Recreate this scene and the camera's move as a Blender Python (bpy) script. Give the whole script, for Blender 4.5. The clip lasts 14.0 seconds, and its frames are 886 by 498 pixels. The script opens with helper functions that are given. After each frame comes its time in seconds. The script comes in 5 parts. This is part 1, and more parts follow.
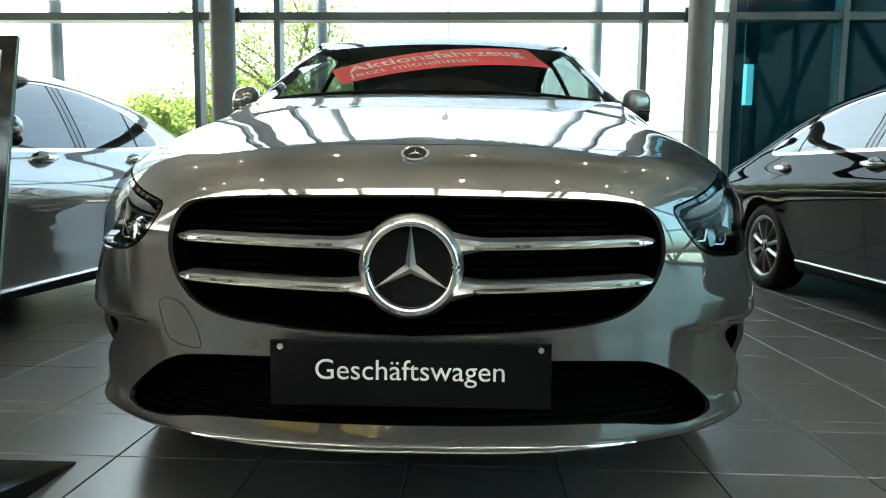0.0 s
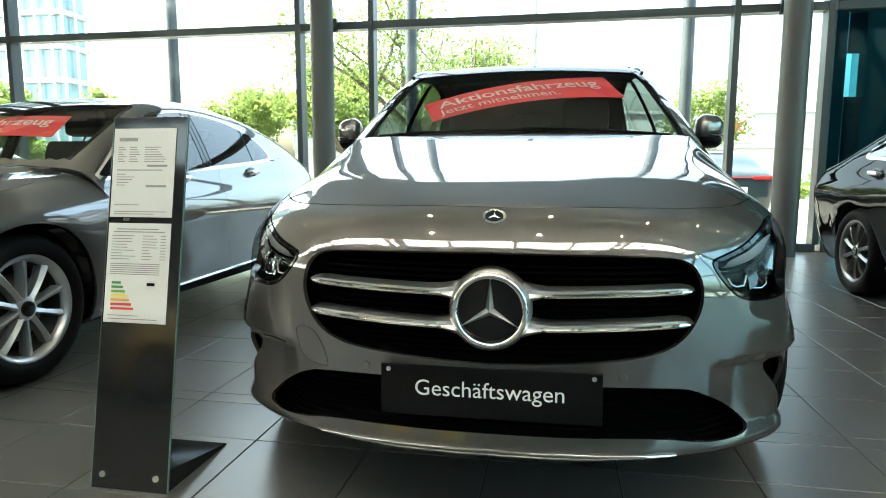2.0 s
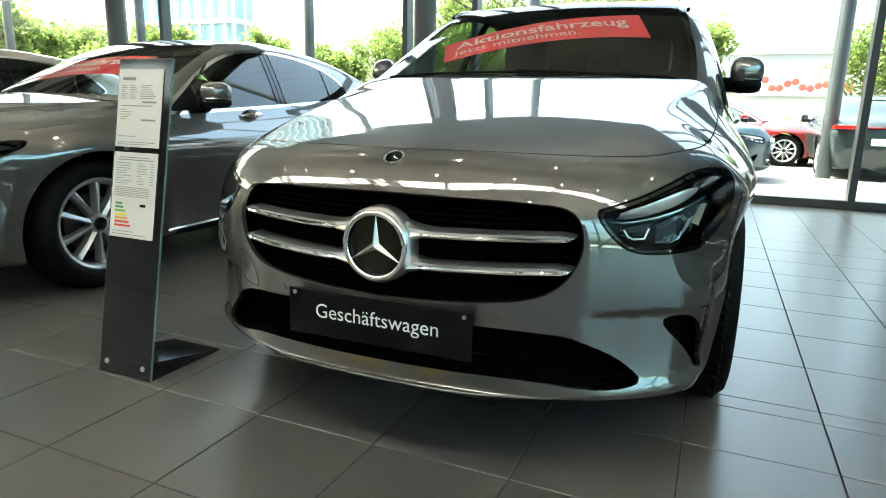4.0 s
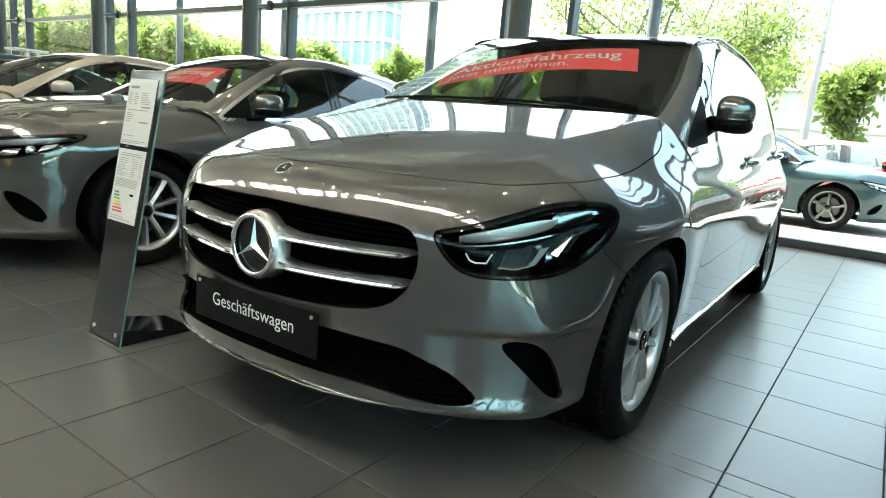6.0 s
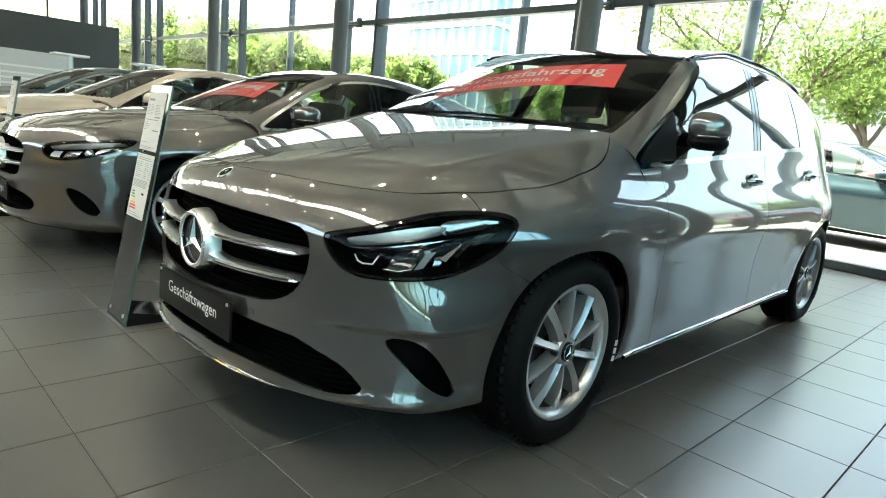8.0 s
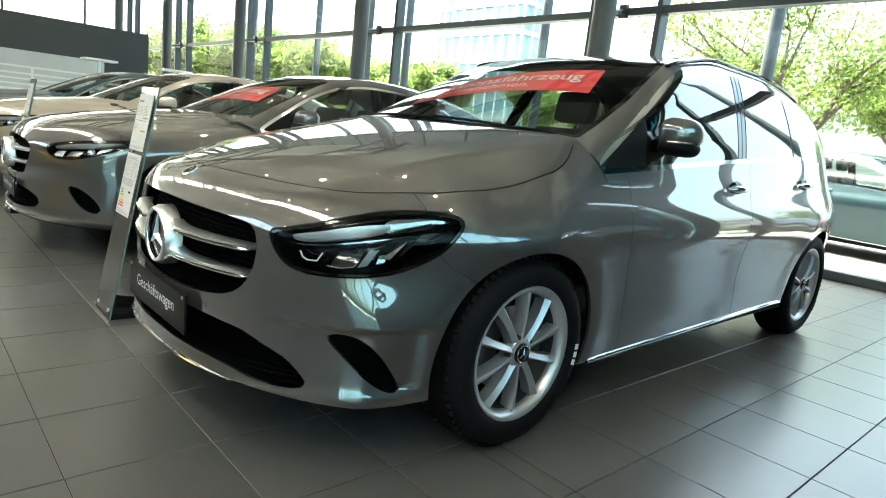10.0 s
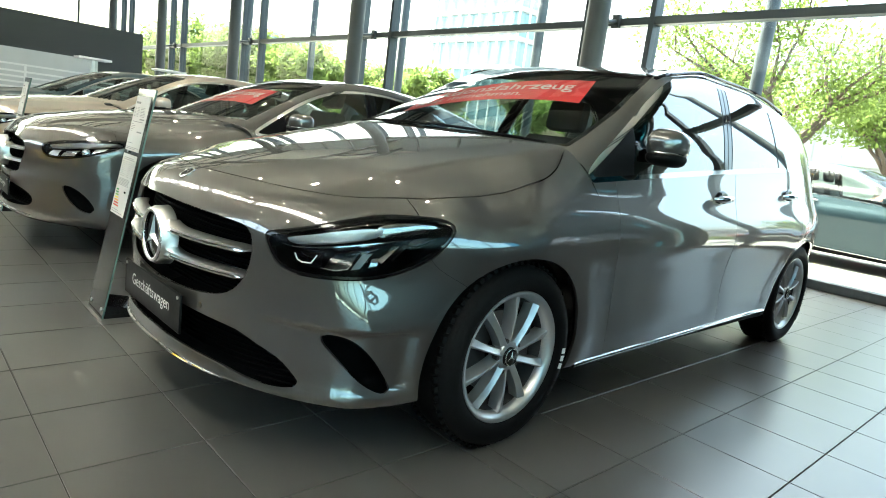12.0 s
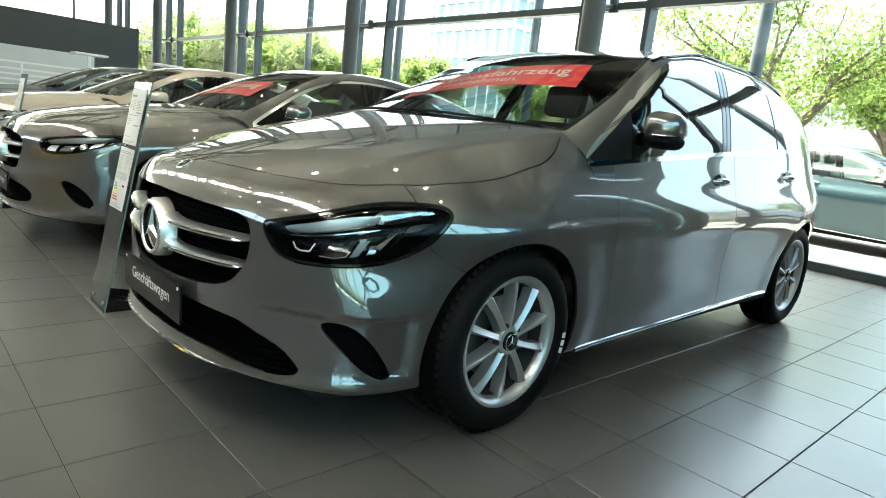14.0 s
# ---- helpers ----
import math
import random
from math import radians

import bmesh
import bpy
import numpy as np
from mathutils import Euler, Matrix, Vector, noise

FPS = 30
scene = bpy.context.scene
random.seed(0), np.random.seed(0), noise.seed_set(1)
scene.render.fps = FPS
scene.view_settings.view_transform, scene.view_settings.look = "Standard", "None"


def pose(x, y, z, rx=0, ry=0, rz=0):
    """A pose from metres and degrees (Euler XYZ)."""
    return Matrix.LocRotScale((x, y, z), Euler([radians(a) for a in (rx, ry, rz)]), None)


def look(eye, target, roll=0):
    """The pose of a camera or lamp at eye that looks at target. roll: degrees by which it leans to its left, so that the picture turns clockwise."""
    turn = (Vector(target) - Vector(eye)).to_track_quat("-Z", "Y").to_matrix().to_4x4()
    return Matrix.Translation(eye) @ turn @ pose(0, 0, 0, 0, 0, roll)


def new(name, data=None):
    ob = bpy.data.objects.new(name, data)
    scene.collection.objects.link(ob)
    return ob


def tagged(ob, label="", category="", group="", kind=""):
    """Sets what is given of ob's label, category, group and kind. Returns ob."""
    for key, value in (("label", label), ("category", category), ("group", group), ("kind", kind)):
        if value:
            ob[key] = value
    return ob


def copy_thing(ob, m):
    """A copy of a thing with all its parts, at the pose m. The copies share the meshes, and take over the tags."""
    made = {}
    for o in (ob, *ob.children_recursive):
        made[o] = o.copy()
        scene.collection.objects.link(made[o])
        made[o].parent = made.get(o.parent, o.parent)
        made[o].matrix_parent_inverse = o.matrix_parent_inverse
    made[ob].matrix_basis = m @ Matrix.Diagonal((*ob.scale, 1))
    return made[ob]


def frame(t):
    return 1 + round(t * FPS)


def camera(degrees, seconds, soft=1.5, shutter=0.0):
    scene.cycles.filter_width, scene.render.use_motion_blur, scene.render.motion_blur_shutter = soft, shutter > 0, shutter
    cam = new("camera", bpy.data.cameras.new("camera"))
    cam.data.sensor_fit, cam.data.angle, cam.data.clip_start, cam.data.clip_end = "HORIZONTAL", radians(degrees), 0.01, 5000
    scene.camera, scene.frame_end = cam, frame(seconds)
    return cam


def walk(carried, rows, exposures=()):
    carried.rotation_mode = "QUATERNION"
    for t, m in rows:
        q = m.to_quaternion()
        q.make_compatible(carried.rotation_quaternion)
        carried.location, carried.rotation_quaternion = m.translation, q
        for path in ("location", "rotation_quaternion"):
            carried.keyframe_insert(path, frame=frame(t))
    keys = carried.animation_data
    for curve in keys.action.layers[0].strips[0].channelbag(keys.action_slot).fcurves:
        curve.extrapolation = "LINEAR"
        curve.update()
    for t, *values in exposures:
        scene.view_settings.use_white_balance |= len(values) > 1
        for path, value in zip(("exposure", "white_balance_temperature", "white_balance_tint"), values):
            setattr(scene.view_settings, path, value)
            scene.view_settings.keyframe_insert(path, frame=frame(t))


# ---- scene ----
cam = camera(70.9, 14.0, soft=1.0)
PATH = [
    (0, (0.104, -1.118, 0.731), (0.023, 0.871, 0.535), 0.6),
    (0.5, (0.104, -1.14, 0.743), (0.027, 0.849, 0.547), 0.5),
    (1, (0.12, -1.217, 0.807), (0.016, 0.769, 0.598), 0.2),
    (1.5, (0.123, -1.333, 0.872), (-0.06, 0.643, 0.623), 0.0),
    (2, (0.146, -1.402, 0.905), (-0.21, 0.551, 0.657), 0.1),
    (2.5, (0.286, -1.407, 0.913), (-0.088, 0.538, 0.635), 2.4),
    (3, (0.476, -1.409, 0.904), (-0.031, 0.501, 0.596), 2.8),
    (3.5, (0.624, -1.362, 0.893), (-0.014, 0.486, 0.472), 1.7),
    (3.7, (0.67, -1.336, 0.901), (-0.025, 0.489, 0.468), 1.4),
    (5.8, (1.328, -1.136, 0.946), (0.229, 0.487, 0.551), 4.7),
    (6, (1.39, -1.07, 0.955), (0.261, 0.534, 0.562), 4.9),
    (6.5, (1.507, -0.948, 0.985), (0.341, 0.632, 0.609), 5.3),
    (7, (1.639, -0.886, 0.982), (0.402, 0.638, 0.6), 4.6),
    (7.5, (1.793, -0.839, 0.988), (0.453, 0.6, 0.621), 4.3),
    (7.7, (1.838, -0.824, 1.001), (0.473, 0.587, 0.623), 5.1),
    (9.8, (2.061, -0.64, 1.011), (0.619, 0.693, 0.633), 6.2),
    (10, (2.074, -0.649, 1.011), (0.626, 0.68, 0.642), 6.4),
    (10.5, (2.099, -0.661, 1.015), (0.646, 0.67, 0.67), 6.9),
    (11, (2.107, -0.671, 1.017), (0.658, 0.666, 0.682), 7.1),
    (11.5, (2.105, -0.678, 1.017), (0.665, 0.669, 0.681), 7.4),
    (12, (2.108, -0.68, 1.02), (0.675, 0.67, 0.668), 7.4),
    (12.5, (2.114, -0.678, 1.016), (0.69, 0.678, 0.653), 7.1),
    (13, (2.117, -0.672, 1.012), (0.69, 0.682, 0.647), 6.8),
    (13.5, (2.122, -0.672, 1.008), (0.693, 0.677, 0.638), 6.5),
    (14, (2.119, -0.674, 1.009), (0.689, 0.671, 0.626), 6.3),
]
walk(cam, [(t, look(eye, target, roll)) for t, eye, target, roll in PATH], [(0.0, 3.79, 7250, 0), (3.7, 3.76, 7250, 0), (7.5, 3.87, 7200, 0), (10.0, 3.95, 7150, 0), (14.0, 3.95, 7150, 0)])

# ---------------------------------------------------------------- light
world = bpy.data.worlds.new("sky")
scene.world = world
world.use_nodes = True
wn = world.node_tree
sky = wn.nodes.new("ShaderNodeTexSky")
sky.sky_type, sky.sun_disc = "NISHITA", False
sky.sun_elevation, sky.sun_rotation = radians(58), radians(-90)
sky.air_density, sky.dust_density, sky.ozone_density = 1.0, 8.0, 0.6
wn.links.new(sky.outputs[0], wn.nodes["Background"].inputs[0])
wn.nodes["Background"].inputs[1].default_value = 0.15

sun_data = bpy.data.lights.new("sun", "SUN")
sun_data.energy, sun_data.angle, sun_data.color = 2.5, radians(0.6), (1.0, 0.95, 0.87)
sun = new("sun", sun_data)
sun.matrix_world = look((-15.6, 0.0, 25.0), (0, 0, 0))

# ---------------------------------------------------------------- materials
def nodes_of(name):
    m = bpy.data.materials.new(name)
    m.use_nodes = True
    return m, m.node_tree, m.node_tree.nodes["Principled BSDF"]


def mat(name, color, rough=0.5, metal=0.0, vary=0.12, grain=40.0, blotch=1.5, bump=0.0, coat=0.0, spread=0.1, piece=0.0, spec=0.5):
    """A surface with its colour broken up at two scales, roughness that wanders and a fine relief."""
    m, t, b = nodes_of(name)
    n, k = t.nodes, t.links.new
    co = n.new("ShaderNodeTexCoord")
    fine, wide = n.new("ShaderNodeTexNoise"), n.new("ShaderNodeTexNoise")
    fine.inputs["Scale"].default_value, wide.inputs["Scale"].default_value = grain, blotch
    fine.inputs["Detail"].default_value, wide.inputs["Detail"].default_value = 4, 5
    for q in (fine, wide):
        k(co.outputs["Object"], q.inputs["Vector"])
    add = n.new("ShaderNodeMath")
    add.operation = "ADD"
    k(fine.outputs["Fac"], add.inputs[0])
    k(wide.outputs["Fac"], add.inputs[1])
    value = add.outputs[0]
    if piece:
        inf = n.new("ShaderNodeObjectInfo")
        mul = n.new("ShaderNodeMath")
        mul.operation, mul.inputs[1].default_value, mul.inputs[2].default_value = "MULTIPLY_ADD", piece, -piece / 2
        k(inf.outputs["Random"], mul.inputs[0])
        add2 = n.new("ShaderNodeMath")
        k(value, add2.inputs[0])
        k(mul.outputs[0], add2.inputs[1])
        value = add2.outputs[0]
    ramp = n.new("ShaderNodeMapRange")
    ramp.inputs["From Min"].default_value, ramp.inputs["From Max"].default_value = 0.55, 1.45
    k(value, ramp.inputs["Value"])
    mix = n.new("ShaderNodeMix")
    mix.data_type = "RGBA"
    c = Vector(color[:3])
    mix.inputs["A"].default_value = (*(c * (1 - vary)), 1)
    mix.inputs["B"].default_value = (*[min(1, q) for q in c * (1 + vary)], 1)
    k(ramp.outputs[0], mix.inputs["Factor"])
    k(mix.outputs["Result"], b.inputs["Base Color"])
    r = n.new("ShaderNodeMapRange")
    r.inputs["To Min"].default_value, r.inputs["To Max"].default_value = max(0.02, rough * (1 - spread)), min(1, rough * (1 + spread))
    k(ramp.outputs[0], r.inputs["Value"])
    k(r.outputs[0], b.inputs["Roughness"])
    b.inputs["Metallic"].default_value, b.inputs["Coat Weight"].default_value = metal, coat
    b.inputs["Coat Roughness"].default_value = 0.015
    b.inputs["Specular IOR Level"].default_value = spec
    if bump:
        bp = n.new("ShaderNodeBump")
        bp.inputs["Strength"].default_value, bp.inputs["Distance"].default_value = bump, 0.004
        k(fine.outputs["Fac"], bp.inputs["Height"])
        k(bp.outputs[0], b.inputs["Normal"])
    return m


def paint(name, color, metal=0.55, rough=0.42, coat_ior=1.9):
    """Clear-coated car paint with a fine metallic flake."""
    m = mat(name, color, rough, metal, vary=0.08, grain=900, blotch=2.0, coat=1.0, spread=0.08, spec=0.2)
    m.node_tree.nodes["Principled BSDF"].inputs["Coat IOR"].default_value = coat_ior
    m.node_tree.nodes["Principled BSDF"].inputs["Coat Roughness"].default_value = 0.006
    return m


def glass(name, tint=(0.9, 0.95, 0.93), gloss=1.0, face=0.05):
    """A thin pane: it lets light straight through, tinted, and mirrors more at grazing angles."""
    m, t, b = nodes_of(name)
    n, k = t.nodes, t.links.new
    n.remove(b)
    tr, gl, fr, mx = n.new("ShaderNodeBsdfTransparent"), n.new("ShaderNodeBsdfGlossy"), n.new("ShaderNodeLayerWeight"), n.new("ShaderNodeMixShader")
    tr.inputs[0].default_value = (*tint, 1)
    gl.inputs["Color"].default_value = (gloss, gloss, gloss, 1)
    gl.inputs["Roughness"].default_value = 0.0
    fr.inputs[0].default_value = 0.5
    pw, sc = n.new("ShaderNodeMath"), n.new("ShaderNodeMath")
    pw.operation, pw.inputs[1].default_value = "POWER", 4.5
    sc.operation, sc.inputs[1].default_value, sc.inputs[2].default_value = "MULTIPLY_ADD", 0.95 - face, face
    k(fr.outputs["Facing"], pw.inputs[0])
    k(pw.outputs[0], sc.inputs[0])
    k(sc.outputs[0], mx.inputs[0])
    k(tr.outputs[0], mx.inputs[1])
    k(gl.outputs[0], mx.inputs[2])
    k(mx.outputs[0], n["Material Output"].inputs["Surface"])
    return m


GREY = paint("grey_paint", (0.078, 0.074, 0.070), metal=0.75, rough=0.44, coat_ior=2.35)
BEIGE = paint("beige_paint", (0.46, 0.39, 0.32))
BLACKP = mat("black_paint", (0.003, 0.003, 0.0034), 0.3, 0.0, vary=0.1, grain=900, coat=0.34, spec=0.0)
BLUEP = mat("blue_grey_paint", (0.028, 0.055, 0.07), 0.35, 0.3, vary=0.1, grain=900, coat=0.5, spec=0.3)
DARKP = mat("dark_teal_paint", (0.012, 0.020, 0.024), 0.3, 0.0, vary=0.1, grain=900, coat=0.6, spec=0.2)
REDP = paint("red_paint", (0.22, 0.012, 0.01), metal=0.2)
WHITEP = paint("white_paint", (0.7, 0.72, 0.73), metal=0.0)
CHROME = mat("chrome", (0.85, 0.86, 0.87), 0.06, 1.0, vary=0.03)
SATIN = mat("satin_silver", (0.74, 0.74, 0.74), 0.34, 1.0, vary=0.05)
ALLOY = mat("alloy_silver", (0.46, 0.47, 0.48), 0.30, 0.75, vary=0.05)
BARREL = mat("rim_barrel", (0.05, 0.05, 0.052), 0.5, 0.4, vary=0.1)
LAMPW = mat("light_guide_white", (0.58, 0.59, 0.60), 0.25, 0.5, vary=0.06)
LAMPM = mat("lamp_metal", (0.42, 0.43, 0.44), 0.14, 1.0, vary=0.1)
GUNMETAL = mat("dark_alloy", (0.16, 0.16, 0.165), 0.3, 0.8, vary=0.08)
AMBER = mat("amber_plastic", (0.5, 0.2, 0.03), 0.2, vary=0.1)
TAILRED = mat("tail_lamp_red", (0.5, 0.012, 0.01), 0.15, vary=0.1, coat=0.5)
STEEL = mat("brake_steel", (0.14, 0.135, 0.13), 0.4, 1.0, vary=0.15)
RUBBER = mat("tyre_rubber", (0.005, 0.005, 0.0053), 0.6, 0.0, vary=0.2, grain=160, bump=0.15, spec=0.07)
PLASTIC = mat("black_plastic", (0.004, 0.004, 0.0045), 0.6, 0.0, vary=0.2, grain=300, bump=0.1, spec=0.08)
MESHB = mat("mesh_black", (0.0022, 0.0022, 0.0024), 0.8, 0.0, vary=0.2, spec=0.02)
GLOSSB = mat("gloss_black", (0.004, 0.004, 0.0045), 0.06, 0.0, vary=0.2)
CABIN = mat("cabin_black", (0.018, 0.018, 0.019), 0.7, 0.0, vary=0.3, grain=120)
CLOTH = mat("seat_cloth", (0.03, 0.03, 0.032), 0.85, 0.0, vary=0.3, grain=220, bump=0.3)
LENS = glass("lamp_glass", (0.92, 0.93, 0.94), 0.28, 0.03)
SCREEN = glass("screen_glass", (0.86, 0.91, 0.89), 0.5, 0.03)
PRIVACY = glass("window_glass", (0.66, 0.74, 0.71), 1.0, 0.07)
SIDEPANE = glass("side_glass", (0.77, 0.96, 0.94), 0.8)
DARKGLASS = glass("dark_window_glass", (0.42, 0.50, 0.48), 1.0, 0.2)
PANE = glass("facade_glass", (0.90, 0.965, 0.965), 0.25)
TEAL = glass("teal_glass", (0.25, 0.55, 0.62), 0.12)
RED = mat("red_film", (0.66, 0.025, 0.032), 0.45, vary=0.05)
WHITE = mat("white_print", (0.72, 0.72, 0.71), 0.5, vary=0.03)
PAPER = mat("paper", (0.60, 0.59, 0.57), 0.7, vary=0.04, grain=200)
INK = mat("grey_ink", (0.22, 0.22, 0.22), 0.6, vary=0.1)
TILE = mat("floor_tile", (0.070, 0.068, 0.065), 0.29, vary=0.05, grain=9, blotch=1.6, bump=0.0, piece=0.4, spread=0.02, spec=0.85)
GROUT = mat("grout", (0.04, 0.04, 0.039), 0.85, vary=0.15, grain=200, bump=0.3)
FRAME = mat("facade_metal", (0.05, 0.062, 0.07), 0.4, 0.3, vary=0.1)
FASCIA = mat("fascia_metal", (0.20, 0.25, 0.26), 0.45, 0.2, vary=0.08)
COLUMN = mat("column_paint", (0.055, 0.062, 0.066), 0.45, 0.0, vary=0.08, grain=60)
CEIL = mat("ceiling_paint", (0.76, 0.715, 0.665), 0.8, vary=0.06)
BEAM = mat("beam_paint", (0.05, 0.055, 0.06), 0.5, vary=0.1)
WALL = mat("wall_paint", (0.45, 0.45, 0.435), 0.8, vary=0.05, grain=90)
DARKWALL = mat("dark_wall_paint", (0.035, 0.04, 0.042), 0.6, vary=0.1)
PAVE = mat("pavement_stone", (0.20, 0.196, 0.19), 0.85, vary=0.18, grain=30, blotch=0.6, bump=0.3)
ASPHALT = mat("asphalt", (0.06, 0.06, 0.062), 0.85, vary=0.25, grain=60, blotch=0.4, bump=0.4)
BARK = mat("bark", (0.10, 0.075, 0.055), 0.9, vary=0.35, grain=30, bump=0.6)
LEAF = mat("leaf", (0.082, 0.115, 0.034), 0.6, vary=0.45, grain=3.0, blotch=0.8, spec=0.15)
lt = LEAF.node_tree
through_leaf, leaf_mix = lt.nodes.new("ShaderNodeBsdfTranslucent"), lt.nodes.new("ShaderNodeMixShader")
through_leaf.inputs[0].default_value = (0.20, 0.28, 0.075, 1)
leaf_mix.inputs[0].default_value = 0.42
lt.links.new(lt.nodes["Principled BSDF"].outputs[0], leaf_mix.inputs[1])
lt.links.new(through_leaf.outputs[0], leaf_mix.inputs[2])
lt.links.new(leaf_mix.outputs[0], lt.nodes["Material Output"].inputs["Surface"])
CONCRETE = mat("light_concrete", (0.34, 0.34, 0.335), 0.8, vary=0.1, grain=12, blotch=0.3)


YELLOWP = paint("yellow_paint", (0.75, 0.45, 0.02), metal=0.1)
PLATEB = mat("plate_black", (0.004, 0.004, 0.0045), 0.4, vary=0.2, spec=0.12)
LOBBY = mat("lobby_teal", (0.03, 0.09, 0.11), 0.6, vary=0.2, grain=2, blotch=0.6)
BOARD = mat("board_black", (0.012, 0.012, 0.013), 0.08, vary=0.2)
EDGE = mat("glass_edge", (0.12, 0.20, 0.18), 0.12, vary=0.1)
BARS = [mat("bar_" + n, c, 0.6, vary=0.04) for n, c in (("green", (0.04, 0.26, 0.07)), ("leaf", (0.16, 0.38, 0.06)), ("yellow", (0.75, 0.60, 0.04)), ("orange", (0.75, 0.32, 0.03)), ("red", (0.62, 0.06, 0.04)))]
MURAL = mat("mural_sky", (0.5, 0.51, 0.51), 0.7, vary=0.06, grain=4)
HILL = mat("mural_hill", (0.30, 0.20, 0.12), 0.7, vary=0.35, grain=9)
FLOWER = mat("poster_red", (0.45, 0.06, 0.04), 0.7, vary=0.5, grain=6)
GREYWALL = mat("cladding_grey", (0.28, 0.288, 0.295), 0.7, vary=0.08, grain=6)
TOWERG = mat("tower_glass", (0.22, 0.34, 0.38), 0.08, 0.2, vary=0.25, grain=0.3, blotch=0.1)


def lamp_glow(name, colour, power):
    m, t, b = nodes_of(name)
    b.inputs["Emission Color"].default_value, b.inputs["Emission Strength"].default_value = (*colour, 1), power
    return m


FROST, ft, fb = nodes_of("frosted_panel")
frost = ft.nodes.new("ShaderNodeBsdfTranslucent")
frost.inputs[0].default_value = (0.86, 0.88, 0.88, 1)
ft.links.new(frost.outputs[0], ft.nodes["Material Output"].inputs["Surface"])
ft.nodes.remove(fb)
GLOW = lamp_glow("lamp_glow", (1.0, 0.90, 0.78), 75.0)


# ---------------------------------------------------------------- builders
def finish(ob, parent):
    if parent:
        ob.parent = parent
    return ob


def part(name, bm, material, parent=None, label="", smooth=False):
    me = bpy.data.meshes.new(name)
    bm.to_mesh(me)
    bm.free()
    me.materials.append(material)
    if smooth:
        me.polygons.foreach_set("use_smooth", [True] * len(me.polygons))
        me.set_sharp_from_angle(angle=radians(38))
    ob = finish(new(name, me), parent)
    return tagged(ob, label)


def thing(name, label, category, group="", kind="", at=None):
    ob = new(name)
    ob.empty_display_size = 0.1
    if at is not None:
        ob.matrix_world = at
    return tagged(ob, label, category, group, kind)


def box(bm, x0, x1, y0, y1, z0, z1, bevel=0.0):
    r = bmesh.ops.create_cube(bm, size=1)
    bmesh.ops.transform(bm, matrix=Matrix.Translation(((x0 + x1) / 2, (y0 + y1) / 2, (z0 + z1) / 2)) @ Matrix.Diagonal((x1 - x0, y1 - y0, z1 - z0, 1)), verts=r["verts"])
    if bevel:
        es = list({e for v in r["verts"] for e in v.link_edges})
        bmesh.ops.bevel(bm, geom=es, offset=bevel, segments=2, affect="EDGES", profile=0.6)
    return bm


def boxes(*bs, bevel=0.0):
    bm = bmesh.new()
    for b in bs:
        box(bm, *b, bevel=bevel)
    return bm


def rod(bm, a, b, r0, r1=None, n=16, caps=True):
    """A round bar from a to b."""
    a, b = Vector(a), Vector(b)
    d = b - a
    m = Matrix.Translation((a + b) / 2) @ d.to_track_quat("Z", "Y").to_matrix().to_4x4()
    bmesh.ops.create_cone(bm, cap_ends=caps, segments=n, radius1=r0, radius2=r0 if r1 is None else r1, depth=d.length, matrix=m)
    return bm


def lathe(profile, n=48, axis="X"):
    """Turns a profile of (radius, along) round an axis."""
    bm = bmesh.new()
    rings = []
    for r, h in profile:
        ring = []
        for i in range(n):
            a = 2 * math.pi * i / n
            p = (h, r * math.cos(a), r * math.sin(a)) if axis == "X" else (r * math.cos(a), r * math.sin(a), h) if axis == "Z" else (r * math.cos(a), h, r * math.sin(a))
            ring.append(bm.verts.new(p))
        rings.append(ring)
    for p, q in zip(rings, rings[1:]):
        for i in range(n):
            bm.faces.new((p[i], p[(i + 1) % n], q[(i + 1) % n], q[i]))
    bmesh.ops.recalc_face_normals(bm, faces=bm.faces)
    return bm


def plate(outline, depth, bevel=0.0):
    """A flat shape in x and z, standing in y from 0 to depth."""
    bm = bmesh.new()
    vs = [bm.verts.new((x, 0, z)) for x, z in outline]
    f = bm.faces.new(vs)
    r = bmesh.ops.extrude_face_region(bm, geom=[f])
    bmesh.ops.translate(bm, vec=(0, depth, 0), verts=[v for v in r["geom"] if isinstance(v, bmesh.types.BMVert)])
    bmesh.ops.recalc_face_normals(bm, faces=bm.faces)
    if bevel:
        bmesh.ops.bevel(bm, geom=bm.edges[:], offset=bevel, segments=2, affect="EDGES")
    return bm


def lettering(words, size, font_shear=0.0, bold=0.0):
    """Flat letters as vertices and faces, standing on a line from the origin, and their width."""
    cu = bpy.data.curves.new("letters", "FONT")
    cu.body, cu.size, cu.shear, cu.offset = words, size, font_shear, bold
    cu.resolution_u = 4
    ob = bpy.data.objects.new("letters", cu)
    scene.collection.objects.link(ob)
    dg = bpy.context.evaluated_depsgraph_get()
    me = ob.evaluated_get(dg).to_mesh()
    vs = [v.co.copy() for v in me.vertices]
    fs = [tuple(p.vertices) for p in me.polygons]
    ob.evaluated_get(dg).to_mesh_clear()
    bpy.data.objects.remove(ob)
    bpy.data.curves.remove(cu)
    return vs, fs, max(v.x for v in vs)


def letters(name, words, size, place, material, parent, bold=0.0):
    """Letters laid on a surface: place maps (along, up) to a point."""
    vs, fs, _ = lettering(words, size, 0.0, bold)
    me = bpy.data.meshes.new(name)
    me.from_pydata([place(v.x, v.y) for v in vs], [], fs)
    me.materials.append(material)
    return finish(new(name, me), parent)


